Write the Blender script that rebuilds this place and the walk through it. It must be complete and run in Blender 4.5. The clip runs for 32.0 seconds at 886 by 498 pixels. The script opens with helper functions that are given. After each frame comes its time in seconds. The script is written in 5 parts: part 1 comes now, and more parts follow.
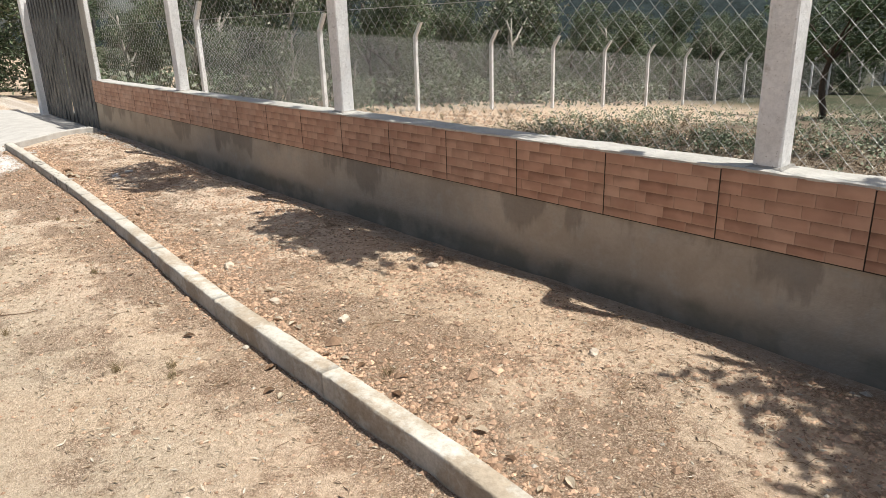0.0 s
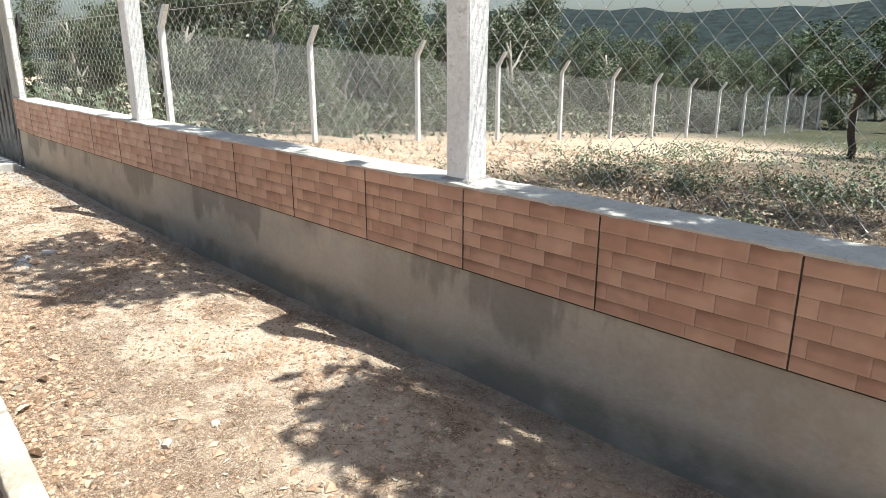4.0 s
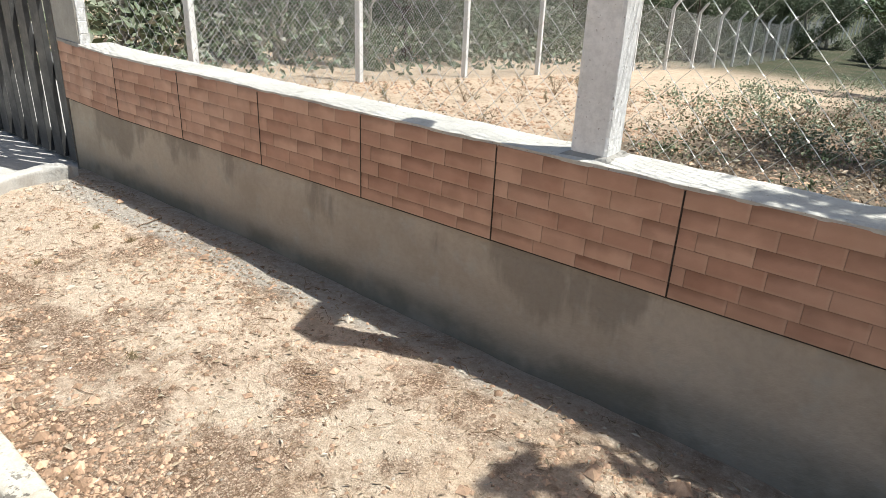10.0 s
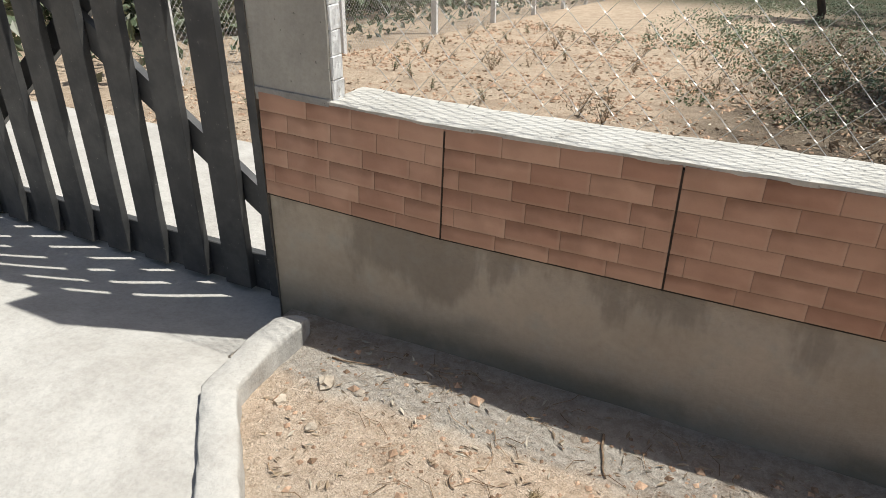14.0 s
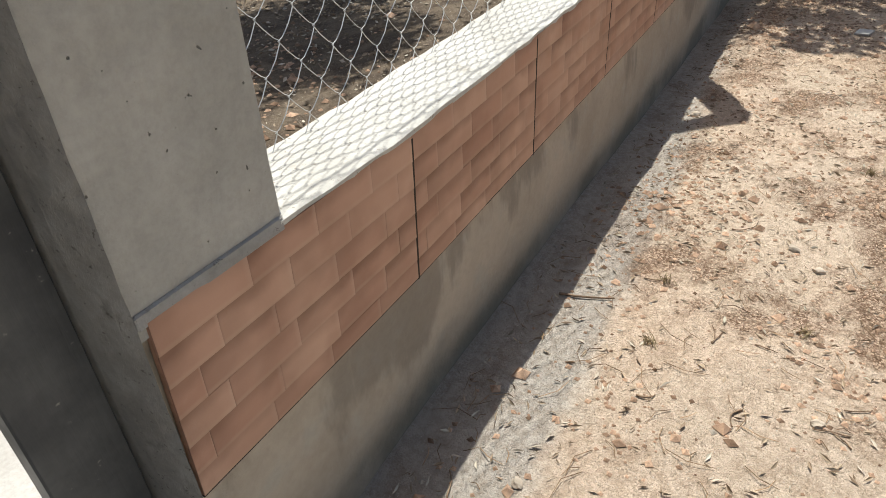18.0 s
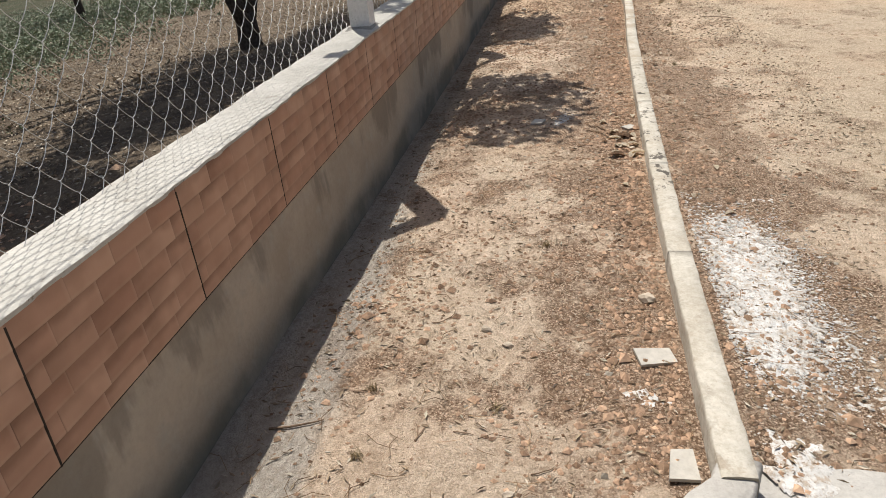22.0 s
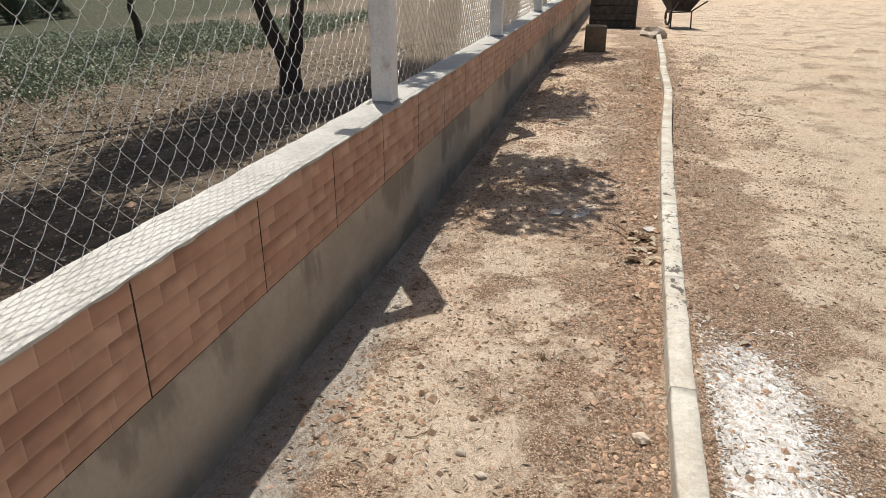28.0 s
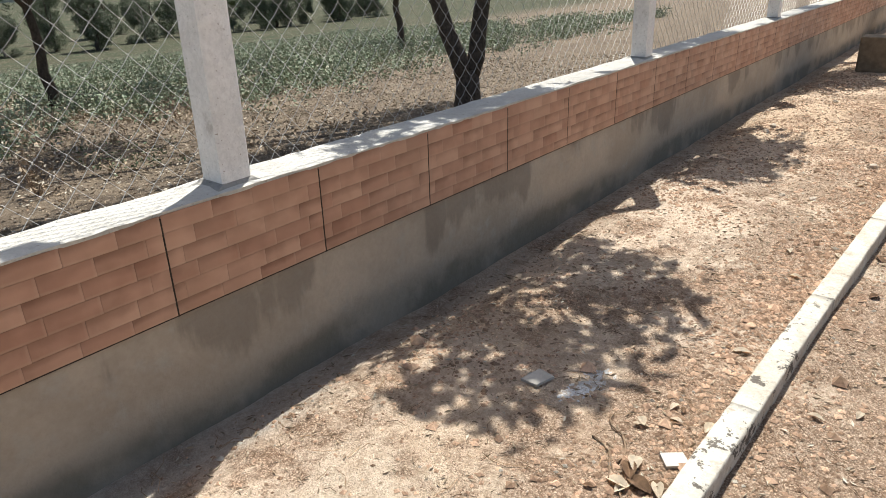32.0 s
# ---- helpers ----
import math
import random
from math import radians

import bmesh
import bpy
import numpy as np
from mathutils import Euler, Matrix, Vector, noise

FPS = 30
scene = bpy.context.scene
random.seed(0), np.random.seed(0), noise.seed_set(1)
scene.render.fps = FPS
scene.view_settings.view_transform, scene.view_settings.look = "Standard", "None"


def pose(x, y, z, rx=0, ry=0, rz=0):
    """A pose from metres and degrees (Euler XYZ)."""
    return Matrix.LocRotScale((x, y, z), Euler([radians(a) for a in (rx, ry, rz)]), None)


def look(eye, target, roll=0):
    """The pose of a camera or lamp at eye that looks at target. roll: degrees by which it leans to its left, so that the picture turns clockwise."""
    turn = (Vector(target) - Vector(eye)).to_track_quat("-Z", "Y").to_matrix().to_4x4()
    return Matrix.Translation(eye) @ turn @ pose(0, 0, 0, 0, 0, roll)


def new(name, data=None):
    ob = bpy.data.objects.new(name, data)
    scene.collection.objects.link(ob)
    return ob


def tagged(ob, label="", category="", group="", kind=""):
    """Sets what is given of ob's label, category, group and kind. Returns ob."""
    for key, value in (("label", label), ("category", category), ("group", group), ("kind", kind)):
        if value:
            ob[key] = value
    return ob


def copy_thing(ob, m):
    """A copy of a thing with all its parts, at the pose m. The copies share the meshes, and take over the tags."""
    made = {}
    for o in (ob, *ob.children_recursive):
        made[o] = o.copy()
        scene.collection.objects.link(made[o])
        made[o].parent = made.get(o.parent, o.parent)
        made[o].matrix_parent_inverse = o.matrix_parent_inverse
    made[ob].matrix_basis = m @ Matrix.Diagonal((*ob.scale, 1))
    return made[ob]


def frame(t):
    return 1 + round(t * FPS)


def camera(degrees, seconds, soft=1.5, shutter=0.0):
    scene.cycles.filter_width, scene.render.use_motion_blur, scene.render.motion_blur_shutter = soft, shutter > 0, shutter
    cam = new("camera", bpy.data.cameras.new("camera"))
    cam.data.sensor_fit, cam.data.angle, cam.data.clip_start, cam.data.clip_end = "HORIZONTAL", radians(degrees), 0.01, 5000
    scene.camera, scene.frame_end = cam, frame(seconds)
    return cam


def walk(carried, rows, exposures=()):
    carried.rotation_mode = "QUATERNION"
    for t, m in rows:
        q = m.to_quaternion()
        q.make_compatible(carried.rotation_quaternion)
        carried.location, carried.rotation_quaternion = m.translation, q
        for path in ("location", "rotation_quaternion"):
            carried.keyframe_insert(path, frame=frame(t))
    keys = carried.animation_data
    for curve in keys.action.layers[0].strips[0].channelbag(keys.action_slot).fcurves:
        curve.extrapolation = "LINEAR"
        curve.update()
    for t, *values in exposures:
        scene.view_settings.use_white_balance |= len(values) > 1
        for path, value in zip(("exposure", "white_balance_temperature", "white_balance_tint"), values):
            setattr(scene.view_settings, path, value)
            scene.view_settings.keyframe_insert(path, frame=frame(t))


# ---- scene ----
cam = camera(65.6, 32.0, soft=0.6)
PATH = [
    (0, (11.402, -2.881, 1.362), (9.949, -1.654, 0.742), -1.8),
    (0.5, (11.049, -2.768, 1.352), (9.530, -1.581, 0.820), -2.8),
    (1, (10.599, -2.628, 1.337), (9.093, -1.467, 0.716), -0.8),
    (1.5, (10.196, -2.523, 1.316), (8.943, -1.126, 0.623), -2.2),
    (2, (9.826, -2.410, 1.295), (8.601, -0.930, 0.739), -1.7),
    (2.5, (9.548, -2.255, 1.286), (8.235, -0.865, 0.700), -2.5),
    (3, (9.287, -2.096, 1.277), (8.014, -0.690, 0.644), -2.8),
    (3.5, (8.979, -1.969, 1.255), (7.821, -0.501, 0.546), -0.1),
    (4, (8.649, -1.852, 1.235), (7.257, -0.529, 0.677), -0.1),
    (4.5, (8.275, -1.735, 1.240), (6.772, -0.596, 0.574), -2.2),
    (6.5, (6.922, -1.757, 1.266), (5.634, -0.417, 0.527), -3.1),
    (7, (6.553, -1.807, 1.230), (5.392, -0.349, 0.506), 1.8),
    (7.5, (6.188, -1.785, 1.245), (5.058, -0.335, 0.457), -1.2),
    (8, (5.820, -1.766, 1.263), (4.708, -0.257, 0.566), -1.4),
    (8.5, (5.445, -1.807, 1.254), (4.262, -0.386, 0.493), 1.2),
    (9, (5.067, -1.848, 1.244), (4.052, -0.333, 0.424), 4.2),
    (9.5, (4.691, -1.823, 1.256), (3.668, -0.319, 0.425), 3.2),
    (10, (4.311, -1.801, 1.273), (3.172, -0.354, 0.491), 2.4),
    (10.5, (3.918, -1.853, 1.282), (2.740, -0.444, 0.490), 1.5),
    (11, (3.524, -1.901, 1.290), (2.553, -0.408, 0.380), 1.5),
    (11.5, (3.140, -1.865, 1.298), (2.165, -0.370, 0.394), 0.2),
    (12, (2.767, -1.824, 1.307), (1.781, -0.323, 0.427), -0.9),
    (12.5, (2.411, -1.865, 1.328), (1.478, -0.327, 0.453), -0.5),
    (13, (2.064, -1.892, 1.338), (1.203, -0.311, 0.467), 0.4),
    (13.5, (1.725, -1.735, 1.279), (0.923, -0.119, 0.416), 0.7),
    (14, (1.403, -1.572, 1.277), (0.617, 0.018, 0.353), 0.4),
    (14.5, (1.057, -1.513, 1.212), (0.535, 0.202, 0.326), 3.9),
    (16.5, (-0.043, -0.877, 1.277), (0.657, 0.616, 0.145), 4.9),
    (17, (-0.167, -0.647, 1.268), (0.649, 0.708, 0.044), 0.8),
    (17.5, (-0.212, -0.621, 1.231), (0.910, 0.530, 0.040), -0.7),
    (18, (-0.352, -0.640, 1.284), (1.057, 0.189, 0.133), -2.8),
    (18.5, (-0.403, -0.698, 1.299), (1.037, 0.078, 0.148), -1.1),
    (19, (-0.392, -0.811, 1.285), (1.027, -0.011, 0.125), -2.2),
    (19.5, (-0.374, -0.871, 1.298), (1.133, -0.138, 0.207), -4.0),
    (20, (-0.325, -0.923, 1.312), (1.294, -0.361, 0.282), -3.9),
    (20.5, (-0.295, -0.947, 1.319), (1.380, -0.490, 0.326), -4.5),
    (21, (-0.281, -0.954, 1.320), (1.417, -0.534, 0.350), -5.1),
    (21.5, (-0.261, -0.970, 1.329), (1.466, -0.575, 0.400), -4.6),
    (22, (-0.240, -0.993, 1.331), (1.500, -0.629, 0.414), -5.6),
    (22.5, (-0.274, -0.942, 1.323), (1.384, -0.418, 0.335), -4.4),
    (23, (-0.353, -0.889, 1.296), (1.164, -0.126, 0.240), -3.3),
    (23.5, (-0.407, -0.833, 1.273), (1.013, 0.040, 0.168), -2.0),
    (24, (-0.434, -0.772, 1.296), (0.891, 0.074, 0.060), -1.6),
    (24.5, (-0.392, -0.746, 1.297), (1.058, -0.077, 0.093), -1.7),
    (25, (-0.258, -0.875, 1.325), (1.281, -0.151, 0.273), -3.5),
    (25.5, (-0.106, -1.041, 1.377), (1.507, -0.306, 0.450), -2.2),
    (26, (-0.037, -1.050, 1.362), (1.750, -0.650, 0.558), 0.6),
    (26.5, (-0.018, -1.014, 1.351), (1.787, -0.668, 0.561), -1.4),
    (28.5, (0.028, -1.130, 1.441), (1.804, -0.644, 0.661), -0.3),
    (29, (0.240, -1.222, 1.338), (1.972, -0.632, 0.531), -3.7),
    (29.5, (0.538, -1.359, 1.341), (2.215, -0.697, 0.474), -3.2),
    (30, (0.853, -1.482, 1.363), (2.425, -0.566, 0.532), -3.3),
    (30.5, (1.158, -1.534, 1.379), (2.652, -0.491, 0.555), -3.9),
    (31, (1.470, -1.585, 1.392), (2.992, -0.558, 0.600), -1.2),
    (31.5, (1.841, -1.715, 1.395), (3.386, -0.749, 0.572), -3.4),
    (32, (2.134, -1.833, 1.395), (3.574, -0.683, 0.617), -1.7),
]
EXPOSURE = [(0, 0.42, 6450, 9.0), (1, 0.45, 6420, 8.7), (2, 0.50, 6380, 8.3), (3, 0.75, 6350, 8.0), (4, 0.98, 6150, 5.0), (7, 0.84, 6120, 4.4), (9, 0.99, 6100, 4.0), (10, 0.71, 6200, 6.0), (11, 0.45, 6320, 7.5), (12, 0.29, 6450, 9.0), (13, 0.25, 6390, 8.2), (14.5, 0.31, 6300, 7.0), (16.5, 0.58, 6330, 7.0), (18, 0.48, 6350, 7.0), (19, 0.47, 6450, 8.5), (20, 0.27, 6550, 10.0), (21, 0.11, 6550, 10.0), (22, 0.11, 6550, 10.0), (23, 0.15, 6550, 10.0), (24, 0.41, 6550, 10.0), (25, 0.26, 6530, 10.0), (26, 0.18, 6520, 10.0), (28.5, 0.19, 6460, 9.4), (29, 0.23, 6440, 9.2), (30, 0.35, 6410, 8.8), (31, 0.60, 6380, 8.4), (32, 0.71, 6350, 8.0)]
walk(cam, [(t, look(eye, target, roll)) for t, eye, target, roll in PATH], EXPOSURE)

# ---- light ----
SUN = Vector((0.36, 0.208, 1.0)).normalized()
world = bpy.data.worlds.new("sky")
scene.world = world
world.use_nodes = True
wn, wl = world.node_tree.nodes, world.node_tree.links
sky = wn.new("ShaderNodeTexSky")
sky.sky_type = "NISHITA"
sky.sun_disc = False
sky.sun_elevation = math.asin(SUN.z)
sky.sun_rotation = math.atan2(SUN.x, SUN.y)
sky.dust_density = 3.0
wl.new(sky.outputs[0], wn["Background"].inputs[0])
wn["Background"].inputs[1].default_value = 0.081
sun = new("sun", bpy.data.lights.new("sun", "SUN"))
sun.data.energy = 5.0
sun.data.angle = radians(0.53)
sun.data.color = (1.0, 0.97, 0.925)
sun.matrix_world = look(SUN * 30, (0, 0, 0))

# ---- materials ----


class Mat:
    """A small node-tree writer."""

    def __init__(self, name, rough=0.85, metal=0.0):
        self.m = bpy.data.materials.new(name)
        self.m.use_nodes = True
        self.n, self.l = self.m.node_tree.nodes, self.m.node_tree.links
        self.b = self.n["Principled BSDF"]
        self.b.inputs["Roughness"].default_value = rough
        self.b.inputs["Metallic"].default_value = metal
        self.geo = self.n.new("ShaderNodeNewGeometry")
        self.pos = self.geo.outputs["Position"]
        self.bumped = None

    def put(self, sock, v):
        if isinstance(v, bpy.types.NodeSocket):
            self.l.new(v, sock)
        elif isinstance(v, tuple) and len(v) == 3 and sock.type == "RGBA":
            sock.default_value = (*v, 1)
        else:
            sock.default_value = v

    def noise(self, scale, detail=4, rough=0.6, stretch=None, at=None):
        src = at or self.pos
        if stretch:
            mp = self.n.new("ShaderNodeMapping")
            mp.inputs["Scale"].default_value = stretch
            self.l.new(src, mp.inputs[0])
            src = mp.outputs[0]
        t = self.n.new("ShaderNodeTexNoise")
        self.l.new(src, t.inputs["Vector"])
        t.inputs["Scale"].default_value = scale
        t.inputs["Detail"].default_value = detail
        t.inputs["Roughness"].default_value = rough
        return t.outputs["Fac"]

    def ramp(self, fac, lo, hi, a=0.0, b=1.0):
        r = self.n.new("ShaderNodeMapRange")
        r.interpolation_type = "SMOOTHSTEP"
        for k, v in zip(("Value", "From Min", "From Max", "To Min", "To Max"), (fac, lo, hi, a, b)):
            self.put(r.inputs[k], v)
        return r.outputs[0]

    def calc(self, op, a, b=0.0):
        r = self.n.new("ShaderNodeMath")
        r.operation = op
        self.put(r.inputs[0], a)
        self.put(r.inputs[1], b)
        return r.outputs[0]

    def mix(self, fac, a, b, kind="MIX"):
        r = self.n.new("ShaderNodeMix")
        r.data_type = "RGBA"
        r.blend_type = kind
        self.put(r.inputs["Factor"], fac)
        self.put(r.inputs[6], a)
        self.put(r.inputs[7], b)
        return r.outputs[2]

    def axis(self, i):
        s = self.n.new("ShaderNodeSeparateXYZ")
        self.l.new(self.pos, s.inputs[0])
        return s.outputs[i]

    def island(self):
        return self.geo.outputs["Random Per Island"]

    def rand(self):
        return self.n.new("ShaderNodeObjectInfo").outputs["Random"]

    def bump(self, height, dist=0.01, strength=1.0):
        r = self.n.new("ShaderNodeBump")
        self.put(r.inputs["Height"], height)
        r.inputs["Distance"].default_value = dist
        r.inputs["Strength"].default_value = strength
        if self.bumped:
            self.l.new(self.bumped, r.inputs["Normal"])
        self.bumped = r.outputs[0]

    def done(self, colour, rough=None, spec=None):
        self.put(self.b.inputs["Base Color"], colour)
        if rough is not None:
            self.put(self.b.inputs["Roughness"], rough)
        if spec is not None:
            self.b.inputs["Specular IOR Level"].default_value = spec
        if self.bumped:
            self.l.new(self.bumped, self.b.inputs["Normal"])
        return self.m


def dirt():
    m = Mat("dirt", 0.95)
    big, mid, fine = m.noise(0.55, 5), m.noise(3.2, 6, 0.65), m.noise(38, 6, 0.75)
    grit = m.noise(150, 3, 0.7)
    y, x = m.axis(1), m.axis(0)
    c = m.mix(m.ramp(big, 0.38, 0.62), (0.70, 0.54, 0.385), (0.77, 0.64, 0.495))
    c = m.mix(m.ramp(m.noise(1.7, 6, 0.7), 0.48, 0.66), c, (0.72, 0.595, 0.45))
    c = m.mix(m.ramp(x, 6.5, 8.5, 0.0, 0.45), c, (0.67, 0.50, 0.33))
    # crumbled red-brown earth, thickest along both sides of the kerb
    kerbside = m.calc("MULTIPLY", m.ramp(y, -0.75, -1.3), m.ramp(y, -2.1, -1.75))
    rub = m.ramp(m.calc("ADD", m.noise(1.9, 7, 0.72), m.calc("MULTIPLY", m.calc("SUBTRACT", kerbside, m.ramp(x, 1.5, 0.5)), 0.13)), 0.475, 0.62)
    c = m.mix(m.calc("MULTIPLY", rub, m.ramp(x, 4.5, 6.5, 0.58, 0.42)), c, (0.37, 0.238, 0.15))
    c = m.mix(m.ramp(x, 1.7, 0.6, 0.0, 0.5), c, (0.62, 0.51, 0.395))
    # trodden pale path past the kerb
    path = m.ramp(m.calc("ADD", y, m.calc("MULTIPLY", mid, 0.9)), -1.5, -2.1)
    c = m.mix(m.calc("MULTIPLY", path, 0.8), c, (0.655, 0.545, 0.40))
    # cement dust along the foot of the wall, wider by the gate
    edge = m.calc("ADD", y, m.calc("MULTIPLY", m.ramp(x, 3.6, 0.8), 0.12))
    dust = m.calc("MULTIPLY", m.ramp(m.calc("ADD", edge, m.calc("MULTIPLY", mid, 0.22)), -0.14, -0.03), m.calc("MULTIPLY", m.ramp(y, 0.6, 0.3), m.ramp(x, 5.2, 2.6, 0.2, 1.0)))
    # dark earth along the wall foot, with the wall's shade put into its colour
    foot_shade = m.ramp(m.calc("ADD", y, m.calc("MULTIPLY", m.noise(6, 5, 0.7), 0.14)), -0.085, -0.035)
    foot_shade = m.calc("MULTIPLY", foot_shade, m.ramp(y, 0.12, 0.06))
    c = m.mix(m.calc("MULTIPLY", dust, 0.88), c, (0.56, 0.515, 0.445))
    c = m.mix(m.calc("MULTIPLY", foot_shade, 0.42), c, (0.36, 0.285, 0.215))
    # the sandy lot and the littered field beyond the fence
    out = m.ramp(y, 0.12, 0.3)
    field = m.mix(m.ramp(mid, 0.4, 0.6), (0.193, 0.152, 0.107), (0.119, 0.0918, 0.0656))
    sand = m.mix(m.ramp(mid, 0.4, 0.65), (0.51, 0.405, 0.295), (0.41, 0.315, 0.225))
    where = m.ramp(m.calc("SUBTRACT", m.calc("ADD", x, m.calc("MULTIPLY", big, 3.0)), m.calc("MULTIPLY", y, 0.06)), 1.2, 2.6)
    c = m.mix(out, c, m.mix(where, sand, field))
    far = m.ramp(y, 20, 34)
    c = m.mix(far, c, m.mix(m.ramp(m.noise(0.8, 5), 0.4, 0.6), (0.041, 0.0508, 0.0262), (0.07, 0.066, 0.04)))
    # crumbs and chips, each grain of its own tone
    shake = m.n.new("ShaderNodeTexNoise")
    m.l.new(m.pos, shake.inputs["Vector"])
    shake.inputs["Scale"].default_value = 60
    bend = m.n.new("ShaderNodeVectorMath")
    bend.operation = "MULTIPLY_ADD"
    m.l.new(shake.outputs["Color"], bend.inputs[0])
    bend.inputs[1].default_value = (0.014, 0.014, 0.014)
    m.l.new(m.pos, bend.inputs[2])
    grain = m.n.new("ShaderNodeTexVoronoi")
    m.l.new(bend.outputs[0], grain.inputs["Vector"])
    grain.inputs["Scale"].default_value = 150
    tone = m.ramp(grain.outputs["Color"], 0.15, 0.85)
    crumb = m.mix(tone, (0.27, 0.172, 0.108), (0.83, 0.65, 0.485))
    # shade in the gaps between crumbs, put in as a dark colour
    crumb = m.mix(m.ramp(grain.outputs["Distance"], 0.45, 0.8), crumb, (0.22, 0.13, 0.08))
    near = m.calc("MULTIPLY", m.ramp(y, 0.1, -0.05), m.calc("SUBTRACT", 1.0, m.calc("MULTIPLY", dust, 0.75)))
    crumbly = m.ramp(m.calc("ADD", rub, m.calc("MULTIPLY", m.calc("SUBTRACT", m.noise(11, 5, 0.8), 0.5), 2.6)), 0.0, 1.3)
    rough = m.calc("MULTIPLY", near, m.calc("ADD", m.calc("MULTIPLY", crumbly, m.ramp(x, 3.8, 2.4, 0.55, 0.8)), 0.16))
    c = m.mix(rough, c, crumb)
    flush = m.ramp(m.noise(1.1, 4, 0.6), 0.45, 0.65)
    c = m.mix(m.calc("MULTIPLY", flush, m.calc("MULTIPLY", near, 0.25)), c, m.mix(1.0, c, (1.06, 0.9, 0.8), "MULTIPLY"))
    streak = m.ramp(m.noise(8, 6, 0.75), 0.53, 0.62)
    c = m.mix(m.calc("MULTIPLY", streak, 0.42), c, m.mix(1.0, c, (0.62, 0.55, 0.49), "MULTIPLY"))
    c = m.mix(m.ramp(fine, 0.4, 0.6), m.mix(1.0, c, (0.81, 0.78, 0.75), "MULTIPLY"), c)
    c = m.mix(m.ramp(grit, 0.62, 0.7), c, (0.574, 0.492, 0.402))
    c = m.mix(m.calc("MULTIPLY", m.ramp(m.noise(46, 5, 0.85, stretch=(1, 1.6, 1)), 0.56, 0.63), m.calc("MULTIPLY", rough, 0.9)), c, (0.172, 0.102, 0.0615))
    m.bump(mid, 0.03, 0.6)
    m.bump(m.noise(17, 5, 0.7), 0.035, 0.8)
    m.bump(fine, 0.014, 1.0)
    m.bump(m.calc("MULTIPLY", grain.outputs["Distance"], m.calc("MULTIPLY", rough, -1.0)), 0.03, 1.0)
    m.bump(m.noise(70, 6, 0.85), 0.008, 1.0)
    m.bump(grit, 0.004, 1.0)
    return m.done(c, spec=0.15)


def plaster():
    m = Mat("cement_plaster", 0.9)
    mid, fine = m.noise(2.2, 6, 0.65), m.noise(45, 5, 0.7)
    c = m.mix(m.ramp(mid, 0.35, 0.68), (0.385, 0.318, 0.236), (0.482, 0.404, 0.306))
    c = m.mix(m.ramp(m.noise(9, 5, 0.6), 0.5, 0.75), c, (0.42, 0.375, 0.30))
    # damp runs under the tiles, with a lobed lower edge
    run = m.noise(2.6, 6, 0.62, stretch=(1.0, 0.05, 0.3))
    z = m.axis(2)
    drop = m.calc("ADD", z, m.calc("MULTIPLY", run, 1.15))
    wet = m.calc("MULTIPLY", m.ramp(drop, 0.84, 0.95), m.ramp(run, 0.47, 0.55))
    c = m.mix(m.calc("MULTIPLY", wet, 0.55), c, (0.20, 0.168, 0.13))
    low = m.ramp(m.calc("SUBTRACT", z, m.calc("MULTIPLY", mid, 0.3)), 0.0, -0.12)
    c = m.mix(m.calc("MULTIPLY", low, 0.5), c, (0.19, 0.165, 0.125))
    damp = m.calc("MULTIPLY", m.ramp(m.calc("SUBTRACT", z, m.calc("MULTIPLY", m.noise(5, 4, 0.6), 0.12)), 0.045, -0.03), m.ramp(m.noise(1.6, 4, 0.6), 0.42, 0.54))
    c = m.mix(m.calc("MULTIPLY", damp, 0.55), c, (0.125, 0.115, 0.082))
    c = m.mix(m.ramp(fine, 0.3, 0.65), m.mix(1.0, c, (0.93, 0.925, 0.92), "MULTIPLY"), c)
    m.bump(m.noise(14, 5, 0.6), 0.012, 0.6)
    m.bump(fine, 0.004, 0.7)
    return m.done(c, spec=0.25)


def concrete(name, a, b, dark, spec=0.25, specks=True):
    m = Mat(name, 0.88)
    mid, fine = m.noise(4.5, 6, 0.65), m.noise(55, 5, 0.7)
    c = m.mix(m.ramp(mid, 0.35, 0.65), a, b)
    if specks:
        c = m.mix(m.ramp(m.noise(75, 3, 0.7), 0.63, 0.7), c, dark)
        c = m.mix(m.calc("MULTIPLY", m.ramp(m.noise(11, 5, 0.7), 0.58, 0.72), 0.6), c, dark)
    c = m.mix(m.ramp(fine, 0.3, 0.65), m.mix(1.0, c, (0.86, 0.86, 0.86), "MULTIPLY"), c)
    m.bump(m.noise(18, 5, 0.6), 0.012, 0.6)
    m.bump(fine, 0.004, 0.7)
    return m.done(c, spec=spec)


